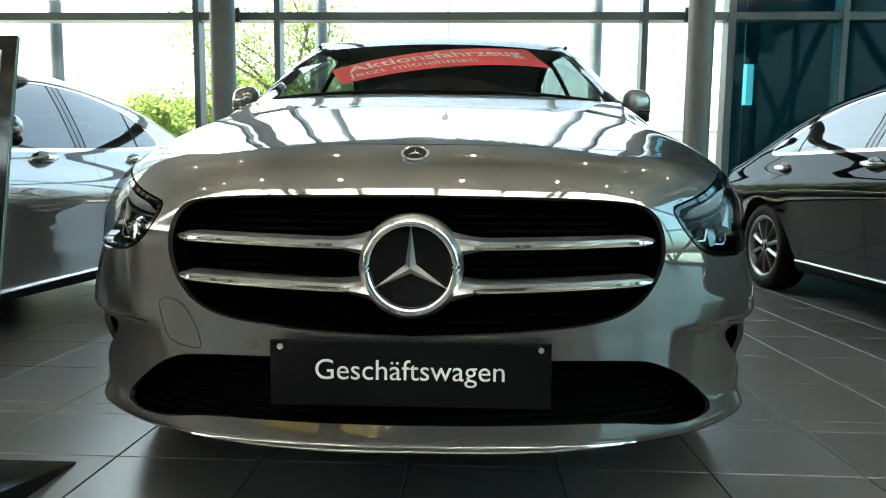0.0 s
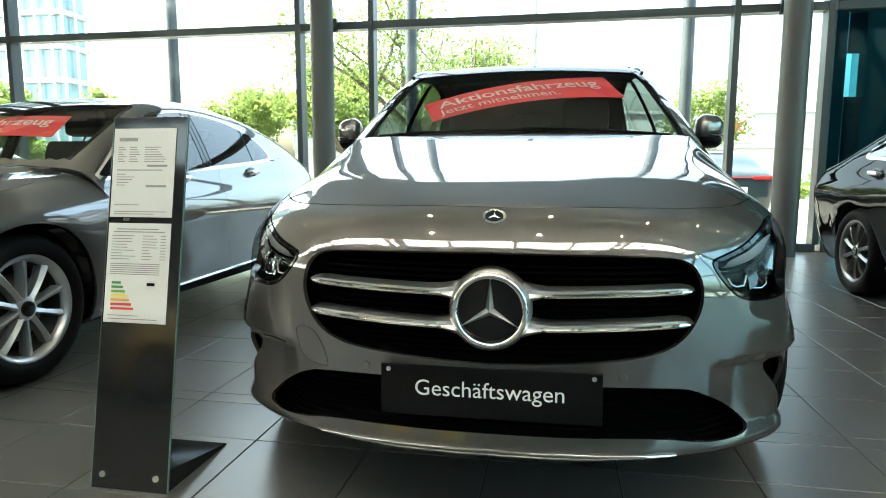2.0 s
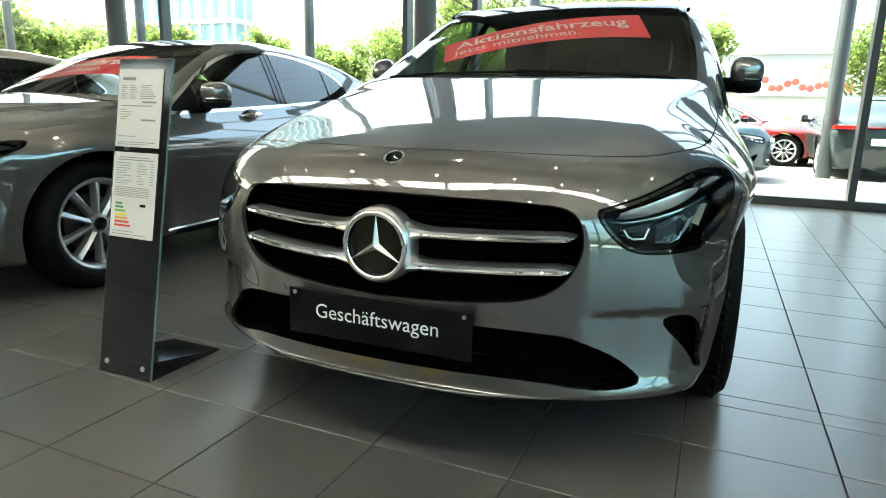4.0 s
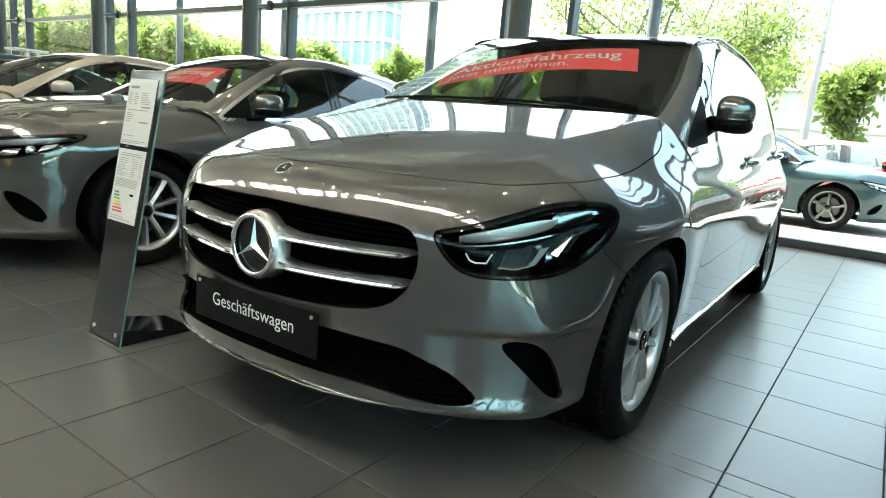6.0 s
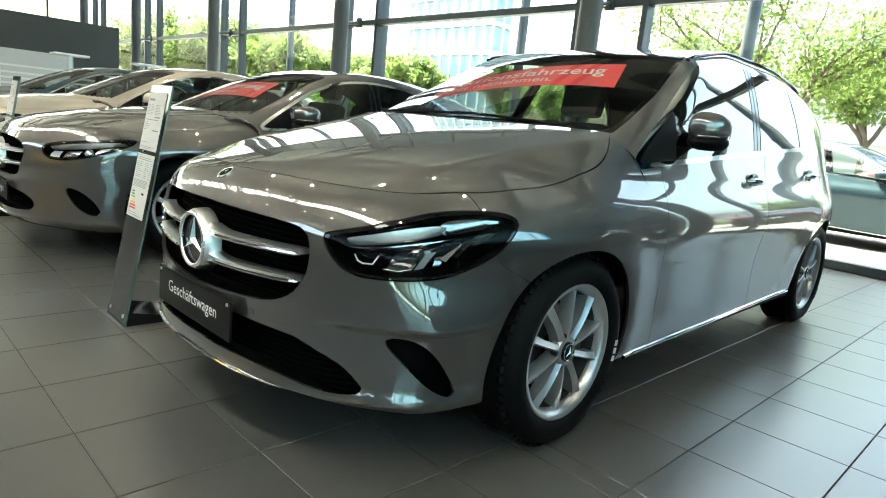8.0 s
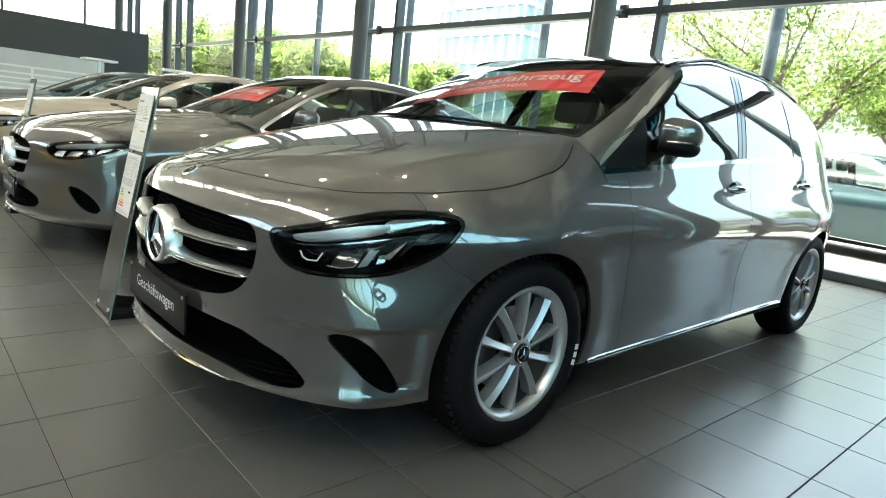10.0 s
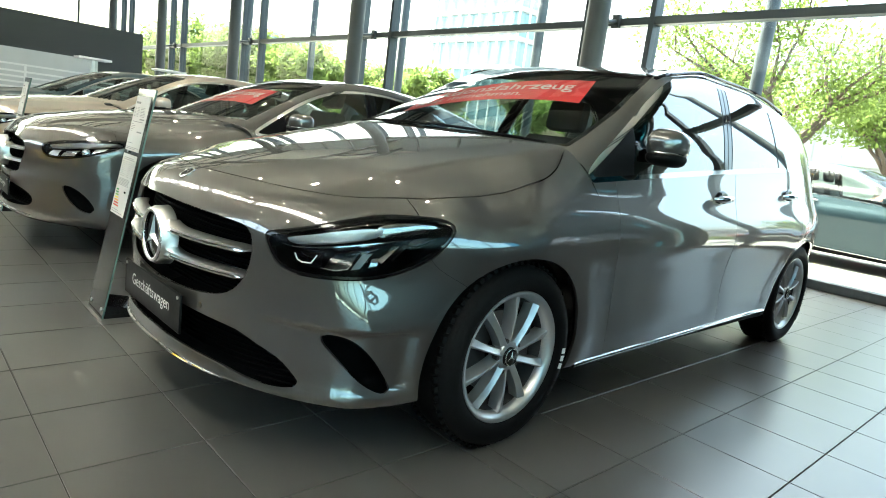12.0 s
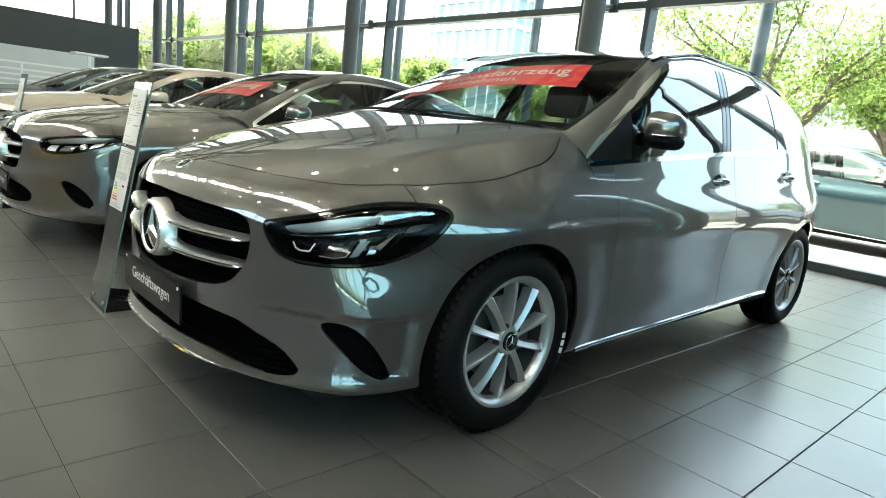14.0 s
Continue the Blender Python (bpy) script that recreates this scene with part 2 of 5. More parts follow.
def skin_part(name, m, material, parent, label="", rim=0.012):
    """A piece of a car's skin, with its edges folded in by rim."""
    v, n, t = m
    if len(t) == 0:
        return None
    vs, ns, fs = [v], [n], t
    extra = []
    if rim:
        e = np.concatenate([t[:, [0, 1]], t[:, [1, 2]], t[:, [2, 0]]])
        key = np.sort(e, 1)
        _, first, count = np.unique(key, axis=0, return_index=True, return_counts=True)
        be = e[first[count == 1]]
        mid = (v[be[:, 0]] + v[be[:, 1]]) / 2
        be = be[np.abs(mid[:, 0]) > 1e-3]
        a, b = v[be[:, 0]], v[be[:, 1]]
        na, nb = n[be[:, 0]], n[be[:, 1]]
        out = np.cross(b - a, na + nb)
        out /= np.linalg.norm(out, axis=1, keepdims=True) + 1e-9
        k = len(v)
        c = len(be)
        vs += [a, b, b - nb * rim, a - na * rim]
        ns += [out] * 4
        i = np.arange(c)
        extra = np.stack([k + c + i, k + i, k + 3 * c + i, k + 2 * c + i], 1)
    vs, ns = np.concatenate(vs), np.concatenate(ns)
    me = bpy.data.meshes.new(name)
    faces = [tuple(q) for q in fs.tolist()] + [tuple(q) for q in (extra.tolist() if len(extra) else [])]
    me.from_pydata(vs.tolist(), [], faces)
    me.polygons.foreach_set("use_smooth", [True] * len(me.polygons))
    me.materials.append(material)
    me.normals_split_custom_set_from_vertices(ns.tolist())
    return tagged(finish(new(name, me), parent), label)

# ---------------------------------------------------------------- car shapes
def curve(xs, ys):
    """A smooth function through few knots."""
    xs, ys = np.array(xs, float), np.array(ys, float)
    d = np.diff(ys) / np.diff(xs)
    m = np.empty_like(ys)
    m[0], m[-1] = d[0], d[-1]
    h = np.diff(xs)
    for i in range(1, len(xs) - 1):
        m[i] = (d[i - 1] * h[i] + d[i] * h[i - 1]) / (h[i] + h[i - 1])
        if d[i - 1] * d[i] <= 0:
            m[i] = 0

    def f(x):
        x = np.asarray(x, float)
        i = np.clip(np.searchsorted(xs, x) - 1, 0, len(xs) - 2)
        t = (x - xs[i]) / h[i]
        tc = np.clip(t, 0, 1)
        a = (1 + 2 * tc) * (1 - tc) ** 2 * ys[i] + tc * (1 - tc) ** 2 * h[i] * m[i]
        b = tc * tc * (3 - 2 * tc) * ys[i + 1] + tc * tc * (tc - 1) * h[i] * m[i + 1]
        return a + b + np.where(t < 0, t * h[i] * m[i], 0) + np.where(t > 1, (t - 1) * h[i] * m[i + 1], 0)
    return f


def smax(a, b, k):
    h = np.maximum(k - np.abs(a - b), 0) / k
    return np.maximum(a, b) + h * h * k / 4


def step(t):
    t = np.clip(t, 0, 1)
    return t * t * (3 - 2 * t)


def polyfield(px, py, poly, soft=0.0):
    """Signed distance to a closed polygon, negative inside; soft rounds its corners."""
    poly = np.array(poly, float)
    best = np.full(px.shape, 1e9)
    inside = np.zeros(px.shape, bool)
    for (ax, ay), (bx, by) in zip(poly, np.roll(poly, -1, 0)):
        ex, ey = bx - ax, by - ay
        t = np.clip(((px - ax) * ex + (py - ay) * ey) / (ex * ex + ey * ey + 1e-12), 0, 1)
        best = np.minimum(best, np.hypot(px - ax - t * ex, py - ay - t * ey))
        c = (ay > py) != (by > py)
        with np.errstate(divide="ignore", invalid="ignore"):
            inside ^= c & (px < (bx - ax) * (py - ay) / (by - ay) + ax)
    return np.where(inside, -best, best) - soft


def round_poly(poly, n=3):
    """Corner cutting: a smoother polygon."""
    p = np.array(poly, float)
    for _ in range(n):
        q = np.roll(p, -1, 0)
        p = np.stack([0.75 * p + 0.25 * q, 0.25 * p + 0.75 * q], 1).reshape(-1, 2)
    return p


class Shape:
    """A car's outer skin as the meeting of a side, a top, a front and a rear surface."""

    def __init__(s, side, hood, roof, nose, plan, cowl, tail=4.38, crown=0.16, hub_f=0.875, hub_r=3.60, screen_bow=0.35, roof_crown=0.07, bottom=0.17, flare=0.008, recess=0.0, taper=0.10, crowns=None, crease=None, waist=0.0, rear_taper=0.045, chin=0.0):
        s.side, s.hood, s.roof, s.nose, s.plan = (curve(*a) for a in (side, hood, roof, nose, plan))
        s.cowl, s.tail, s.crown, s.hub_f, s.hub_r = cowl, tail, crown, hub_f, hub_r
        s.taper, s.waist, s.rear_taper, s.chin = taper, waist, rear_taper, chin
        s.crowns = curve(*crowns) if crowns else None
        s.crease = [curve(*c) for c in crease] if crease else None
        s.bow, s.roof_crown, s.bottom, s.flare, s.recess = screen_bow, roof_crown, bottom, flare, recess

    def back(s, ax, y):
        """How far behind the cowl line a point lies."""
        return y - s.bow * ax * ax - s.cowl

    def value(s, p, cabin):
        x, y, z = p[..., 0], p[..., 1], p[..., 2]
        ax = np.abs(x)
        w = s.side(z) - (s.taper - (s.taper - 0.06) * step((0.66 - z) / 0.24)) * np.clip((0.95 - y) / 0.6, 0, 1.2) ** 1.5 - s.rear_taper * np.clip((y - s.hub_r + 0.3) / 1.0, 0, 2) ** 2
        for hub in (s.hub_f, s.hub_r):
            r = np.hypot(y - hub, z - 0.32)
            w = w + s.flare * np.exp(-((r - 0.40) / 0.09) ** 2)
        if s.waist:
            w = w - 0.012 * np.clip((2.5 - y) / 1.6, 0, 1) ** 2
            w = w - s.waist * step((z - 0.80) / 0.14) * np.clip((1.75 - y) / 0.6, 0, 1) ** 1.5
        side = ax - w
        if cabin:
            ye = y - s.bow * ax * ax * np.clip(1.6 - (y - s.cowl) / 1.0, 0, 1)
            top = z - s.roof(ye) + s.roof_crown * ax * ax
        elif s.crease:
            # a crowned hood whose shoulders fold down along a crease
            top = z - s.hood(y) + s.crowns(y) * ax * ax
            xc, fall = s.crease[0](y), s.crease[1](y)
            top = smax(top, z - s.hood(y) + s.crowns(y) * xc * xc + fall * (ax - xc), 0.012)
        else:
            top = z - s.hood(y) + s.crown * ax * ax * np.clip(0.35 + y / 0.9, 0.3, 1) - 0.009 * step((0.36 + 0.20 * y - ax) / 0.055) * step((y - 0.02) / 0.25)
        front = s.nose(z) + s.plan(z) * ax ** 2.6 - y
        rear = y - s.tail + 0.30 * ax ** 4 + 0.5 * np.clip(z - 0.85, 0, 1) ** 1.5 + 0.25 * np.clip(0.5 - z, 0, 1)
        v = smax(side, top, 0.10 if cabin else 0.11)
        v = smax(v, front, 0.05)
        v = smax(v, rear, 0.2)
        if s.recess:
            v = v + s.recess * step((0.460 - z) / 0.025) * step((z - 0.235) / 0.05) * step((ax - 0.50) / 0.09) * step((0.52 - y) / 0.08)
        return smax(v, s.bottom + s.chin * step((0.5 - y) / 0.3) * (1 - step((ax - 0.30) / 0.40)) - z, 0.04 - 0.6 * s.chin)

    def normal(s, p, cabin):
        e = 0.002
        n = np.stack([s.value(p + np.eye(3)[i] * e, cabin) - s.value(p - np.eye(3)[i] * e, cabin) for i in range(3)], -1)
        return n / (np.linalg.norm(n, axis=-1, keepdims=True) + 1e-9)

    def skin(s, cabin, na, nu, nm):
        """A grid on the skin of the half x >= 0, as vertices, normals and triangles."""
        th = np.radians(np.linspace(-90, 90, na))
        rows = []
        y0 = 0.95 if not cabin else s.cowl - 0.15
        if not cabin:
            for ph in np.radians(np.linspace(89.9, 0, nu, endpoint=False)):
                rows.append((y0, ph))
            for yo in np.linspace(y0, s.cowl + 0.6, nm):
                rows.append((yo, 0.0))
        else:
            for yo in np.linspace(y0, 3.6, nm):
                rows.append((yo, 0.0))
            for ph in np.radians(np.linspace(0, -89.9, nu)[1:]):
                rows.append((3.6, ph))
        rows = np.array(rows)
        yo, ph = rows[:, 0][:, None], rows[:, 1][:, None]
        d = np.stack([np.cos(ph) * np.cos(th), -np.sin(ph) + 0 * th, np.cos(ph) * np.sin(th)], -1)
        o = np.stack([0 * th + 0 * yo, yo + 0 * th, 0.58 + 0 * th + 0 * yo], -1)
        lo, hi = np.zeros(d.shape[:2]), np.full(d.shape[:2], 3.0)
        for _ in range(36):
            mid = (lo + hi) / 2
            ins = s.value(o + d * mid[..., None], cabin) < 0
            lo, hi = np.where(ins, mid, lo), np.where(ins, hi, mid)
        v = o + d * lo[..., None]
        v[..., 0] = np.maximum(v[..., 0], 0)
        n = s.normal(v, cabin)
        n[..., 0] = np.where(v[..., 0] < 1e-4, 0, n[..., 0])
        nr, nc = v.shape[:2]
        i = np.arange(nr * nc).reshape(nr, nc)
        a, b, c, e = i[:-1, :-1].ravel(), i[1:, :-1].ravel(), i[1:, 1:].ravel(), i[:-1, 1:].ravel()
        f = np.concatenate([np.stack([a, b, c], 1), np.stack([a, c, e], 1)])
        v, n = v.reshape(-1, 3), n.reshape(-1, 3)
        g = np.cross(v[f[:, 1]] - v[f[:, 0]], v[f[:, 2]] - v[f[:, 0]])
        bad = (g * n[f[:, 0]]).sum(1) < 0
        f[bad] = f[bad][:, ::-1]
        f = f[np.linalg.norm(g, axis=1) > 1e-10]
        return v, n, f


def clip(m, f):
    """Cuts a triangle mesh where f changes its sign: the part with f <= 0 and the part with f > 0."""
    v, n, t = m
    f = np.where(np.abs(f) < 1e-7, 1e-7, f)
    up = f > 0
    k = up[t].sum(1)
    mixed = t[(k == 1) | (k == 2)]
    km = k[(k == 1) | (k == 2)]
    lone = np.where((km == 1)[:, None], up[mixed], ~up[mixed]).argmax(1)
    r = np.arange(len(mixed))
    a, b, c = mixed[r, lone], mixed[r, (lone + 1) % 3], mixed[r, (lone + 2) % 3]
    e = np.sort(np.concatenate([np.stack([a, b], 1), np.stack([a, c], 1)]), 1)
    if len(e) == 0:
        return (compact((v, n, t[k == 0])), compact((v, n, t[k == 3])))
    u, inv = np.unique(e, axis=0, return_inverse=True)
    inv = inv.ravel()
    w = (f[u[:, 0]] / (f[u[:, 0]] - f[u[:, 1]]))[:, None]
    nv = v[u[:, 0]] * (1 - w) + v[u[:, 1]] * w
    nn = n[u[:, 0]] * (1 - w) + n[u[:, 1]] * w
    nn /= np.linalg.norm(nn, axis=1, keepdims=True) + 1e-9
    p, q = inv[:len(a)] + len(v), inv[len(a):] + len(v)
    v, n = np.concatenate([v, nv]), np.concatenate([n, nn])
    one = np.stack([a, p, q], 1)
    two = np.concatenate([np.stack([p, b, c], 1), np.stack([p, c, q], 1)])
    k1 = km == 1
    k2 = np.concatenate([k1, k1])
    return (compact((v, n, np.concatenate([t[k == 0], one[~k1], two[k2]]))),
            compact((v, n, np.concatenate([t[k == 3], one[k1], two[~k2]]))))


def compact(m):
    v, n, t = m
    used, inv = np.unique(t, return_inverse=True)
    return v[used], n[used], inv.reshape(-1, 3)


def both(m):
    """A half and its mirror image together."""
    v, n, t = m
    s = np.array([-1, 1, 1])
    return np.concatenate([v, v * s]), np.concatenate([n, n * s]), np.concatenate([t, t[:, ::-1] + len(v)])


def mirrored(m):
    v, n, t = m
    s = np.array([-1, 1, 1])
    return v * s, n * s, t[:, ::-1]


def joined(*ms):
    v, n, t, k = [], [], [], 0
    for m in ms:
        v.append(m[0]), n.append(m[1]), t.append(m[2] + k)
        k += len(m[0])
    return np.concatenate(v), np.concatenate(n), np.concatenate(t)


MAIN = Shape(
    side=([0.15, 0.2, 0.3, 0.45, 0.58, 0.69, 0.75, 0.9, 1.0, 1.1, 1.2, 1.3, 1.42, 1.6], [0.80, 0.828, 0.848, 0.864, 0.882, 0.898, 0.892, 0.832, 0.795, 0.765, 0.731, 0.69, 0.63, 0.52]),
    hood=([0.0, 0.05, 0.102, 0.15, 0.2, 0.3, 0.5, 0.7, 0.9, 1.04, 1.3, 1.8], [0.705, 0.753, 0.797, 0.819, 0.836, 0.865, 0.918, 0.968, 1.016, 1.048, 1.105, 1.16]),
    roof=([0.8, 1.03, 1.3, 1.6, 1.75, 1.9, 2.0, 2.15, 2.5, 3.0, 3.5, 3.9, 4.1, 4.4], [0.92, 1.03, 1.160, 1.304, 1.374, 1.432, 1.456, 1.483, 1.528, 1.528, 1.470, 1.38, 1.27, 0.95]),
    nose=([0.15, 0.2, 0.245, 0.3, 0.44, 0.5, 0.6, 0.68, 0.73, 0.8, 0.9], [0.08, 0.03, 0.0, 0.010, 0.012, 0.009, 0.008, 0.016, 0.03, 0.05, 0.09]),
    plan=([0.15, 0.3, 0.5, 0.7, 0.85, 1.0], [0.70, 0.56, 0.56, 0.63, 0.85, 1.1]),
    crowns=([0.0, 0.26, 0.36, 0.46, 0.6, 0.9, 1.1, 1.3], [0.20, 0.165, 0.135, 0.105, 0.10, 0.105, 0.095, 0.09]),
    crease=(([0.1, 0.35, 0.55, 0.76, 0.87, 0.97, 1.1, 1.25], [0.52, 0.56, 0.577, 0.592, 0.614, 0.645, 0.672, 0.70]), ([0.2, 0.45, 0.6, 0.75, 0.9, 1.1, 1.3], [0.40, 0.42, 0.45, 0.60, 0.68, 0.68, 0.7])),
    cowl=1.05, hub_f=0.885, recess=0.022, bottom=0.204, taper=0.13, waist=0.024, rear_taper=0.15, roof_crown=0.045, chin=0.030)

# ---------------------------------------------------------------- the hall
FY, TR, HIGH = 6.35, 2.70, 5.6     # the glass front's line, its transom and the ceiling
RX, LX, BY = 9.5, -26.0, -9.0      # the other walls
BAYS = (7.76, 2.56, -2.64, -7.84, -13.04, -18.24, -23.44)


def slab(name, b, material, label, category, kind="structure", bevel=0.0):
    ob = part(name, boxes(b, bevel=bevel), material)
    return tagged(ob, label, category, kind=kind)


slab("floor", (LX, RX, BY, FY + 0.05, -0.12, -0.004), GROUT, "dark grey grout bed under square floor tiles", "floor")
bm = bmesh.new()
for b in ((-600, 600, FY + 0.05, 900), (-600, LX, -600, FY + 0.05), (RX, 600, -600, FY + 0.05), (LX, RX, -600, BY)):
    box(bm, *b, -0.3, -0.06)
tagged(part("ground", bm, PAVE), "pale grey paved forecourt in bright daylight", "ground", kind="structure")
for x in BAYS:
    c = thing("column", "round grey painted steel column standing on the tiled floor", "column", "columns along the glass front", at=pose(x, 5.85, 0))
    bm = bmesh.new()
    rod(bm, (0, 0, 0), (0, 0, HIGH), 0.135, n=40)
    part("shaft", bm, COLUMN, c, smooth=True)
    bm = bmesh.new()
    rod(bm, (0, 0, 2.62), (0, 0.40, TR), 0.028, n=12)
    box(bm, -0.05, 0.05, 0.37, 0.43, 2.62, 2.78)
    part("bracket", bm, FRAME, c)
    if x > 5:
        continue
    c = thing("canopy_post", "slender blue-grey steel post on the paved forecourt", "post", "posts outside the glass front", at=pose(x - 0.12, 11.0, -0.06))
    bm = bmesh.new()
    rod(bm, (0, 0, 0), (0, 0, 9), 0.115, n=24)
    part("shaft", bm, FRAME, c, smooth=True)


def glazing(name, label, places, span, heights, turn, material=None, thick=0.07, skip=()):
    """A glazed wall: mullions at the places along it, transoms at the heights, panes between."""
    g = thing(name, label, "window", kind="structure", at=turn)
    a0, a1 = span
    top = heights[-1]
    for x in places:
        part("mullion", boxes((x - thick / 2, x + thick / 2, -0.10, 0.08, heights[0] + 0.04, top), bevel=0.006), FRAME, g)
    for z in heights:
        part("transom", boxes((a0, a1, -0.085, 0.065, z - 0.045, z + 0.045), bevel=0.006), FRAME, g)
    ends = [a0] + [x for x in places if a0 < x < a1] + [a1]
    for a, b in zip(ends, ends[1:]):
        for z0, z1 in zip(heights, heights[1:]):
            p = part("pane", boxes((a + 0.03, b - 0.03, -0.004, 0.004, z0 + 0.045, z1 - 0.045)), material or PANE, g)
            p.visible_shadow = False
    return g


xs = sorted([x + d for x in BAYS for d in (-0.48, 0.48) if x < 5])
glazing("window_1", "tall glazed showroom front with dark metal mullions", xs, (LX, 3.04), (0.045, TR, 4.62), pose(0, FY, 0))
fascia = thing("fascia", "ribbed blue-grey metal band above the glass front", "fascia", kind="structure", at=pose(0, FY, 0))
part("band", boxes((LX, 3.04, -0.05, 0.10, 4.67, HIGH)), FASCIA, fascia)
for x in np.arange(LX + 0.65, 3.0, 1.3):
    part("rib", boxes((float(x) - 0.02, float(x) + 0.02, -0.09, -0.048, 4.67, HIGH), bevel=0.004), FRAME, fascia)
glazing("window_2", "dark teal glazed panels of the showroom entrance", [4.3, 5.6, 7.3], (3.10, RX), (0.045, TR, HIGH - 0.05), pose(0, FY, 0), TEAL)
glazing("window_3", "glazed side wall of the showroom with dark frames", list(np.arange(-7.7, 6.3, 2.6)), (BY, FY), (0.045, TR, HIGH - 0.05), pose(RX, 0, 0, 0, 0, 90), SIDEPANE)
glazing("window_4", "high glazed band above the rear wall", list(np.arange(-24.7, 9.4, 2.6)), (LX, RX), (4.5, HIGH - 0.05), pose(0, BY, 0))
slab("wall_back", (LX, RX, BY - 0.2, BY + 0.1, 0, 4.45), DARKWALL, "dark painted wall closing the showroom", "wall")
glazing("window_5", "glazed end wall of the showroom", list(np.arange(-7.7, 6.3, 2.6)), (BY, FY), (0.045, TR, HIGH - 0.05), pose(LX, 0, 0, 0, 0, 90))
SKY0, SKY1 = -3.4, -2.3           # a strip of frosted rooflights along the hall
tagged(part("ceiling", boxes((LX, RX + 0.2, BY - 0.2, SKY0, HIGH, HIGH + 0.2), (LX, RX + 0.2, SKY1, FY + 0.3, HIGH, HIGH + 0.2)), CEIL), "pale painted ceiling above the showroom", "ceiling", kind="structure")
roofs = thing("rooflight", "long strip of frosted rooflight panels between dark ribs", "rooflight", kind="structure", at=pose(0, 0, HIGH))
for x in np.arange(LX, RX, 1.3):
    x = float(x)
    part("panel", boxes((x + 0.03, x + 1.27, SKY0 + 0.01, SKY1 - 0.01, 0.10, 0.112)), FROST, roofs)
    part("rib", boxes((x - 0.03, x + 0.03, SKY0, SKY1, 0.0, 0.2), bevel=0.006), FRAME, roofs)
part("rib", boxes((RX - 0.4, RX + 0.2, SKY0, SKY1, 0.0, 0.2), bevel=0.006), FRAME, roofs)

# a dark lobby behind the teal panels
lobby = thing("lobby", "dark lobby behind teal glass beside the showroom", "building", at=pose(0, 0, 0))
part("wall", boxes((3.75, RX, FY + 0.9, FY + 1.1, -0.06, HIGH)), LOBBY, lobby)
part("wall", boxes((3.25, 3.45, FY + 0.5, FY + 0.7, -0.06, HIGH)), LOBBY, lobby)
part("roof", boxes((3.1, RX, FY + 0.12, FY + 1.1, HIGH - 0.1, HIGH)), DARKWALL, lobby)
for z in (0.5, 2.3):
    part("panel", boxes((3.5, 3.7, FY + 0.6, FY + 0.64, z, z + 1.3), bevel=0.01), BLUEP, lobby)

# roof trusses
for i, x in enumerate(np.arange(-23.44, 9.0, 5.2)):
    t = thing("roof_truss", "dark steel roof truss under the pale ceiling", "truss", "roof trusses", at=pose(float(x), 0, 0))
    bm = bmesh.new()
    rod(bm, (0, BY, HIGH - 0.12), (0, FY, HIGH - 0.12), 0.09, n=12)
    part("top_chord", bm, BEAM, t, smooth=True)
    bm = bmesh.new()
    rod(bm, (0, BY, HIGH - 0.8), (0, FY, HIGH - 0.8), 0.08, n=12)
    part("lower_chord", bm, BEAM, t, smooth=True)
    for k, y in enumerate(np.arange(BY, FY - 1, 1.5)):
        bm = bmesh.new()
        z = (HIGH - 0.15, HIGH - 0.8)
        rod(bm, (0, y, z[k % 2]), (0, y + 1.5, z[1 - k % 2]), 0.04, n=8)
        part("brace", bm, BEAM, t, smooth=True)
for y in (-6.5, -3.0, 0.6, 4.1):
    b = thing("roof_beam", "dark steel cross beam under the ceiling", "beam", "cross beams", at=pose(0, y, 0))
    part("beam", boxes((LX, RX, -0.09, 0.09, HIGH - 0.55, HIGH - 0.2), bevel=0.01), BEAM, b)
# crossed braces of the side wall
for y in (-5.1, 0.1):
    b = thing("cross_brace", "crossed dark steel tubes before the glazed side wall", "brace", "crossed braces", at=pose(RX - 0.35, y, 0))
    for s_ in (1, -1):
        bm = bmesh.new()
        rod(bm, (0, -2.6 * s_, 0), (0, 2.6 * s_, HIGH), 0.10, n=14)
        part("tube", bm, BEAM, b, smooth=True)
# small ceiling lamps
for x in np.arange(-11.0, 8.0, 1.9):
    for y in (-7.5, -4.8, -1.4, 2.4):
        l = thing("ceiling_lamp", "small bright round ceiling spotlight", "lamp", "ceiling spotlights", at=pose(float(x), y, HIGH))
        part("housing", lathe([(0.05, 0.0), (0.05, -0.10), (0.042, -0.10), (0.04, -0.02)], 16, "Z"), BEAM, l, smooth=True)
        bm = bmesh.new()
        bmesh.ops.create_circle(bm, cap_ends=True, segments=16, radius=0.036, matrix=pose(0, 0, -0.085, 180))
        part("bulb", bm, GLOW, l)

# ---------------------------------------------------------------- cars
def front_y(s, x, z):
    """Where the nose stands at this place across and up."""
    x, z = np.asarray(x, float), np.asarray(z, float)
    lo, hi = np.full(np.broadcast(x, z).shape, -0.3), np.full(np.broadcast(x, z).shape, 1.0)
    for _ in range(30):
        mid = (lo + hi) / 2
        out = s.value(np.stack([x + 0 * mid, mid, z + 0 * mid], -1), False) > 0
        lo, hi = np.where(out, mid, lo), np.where(out, hi, mid)
    return hi


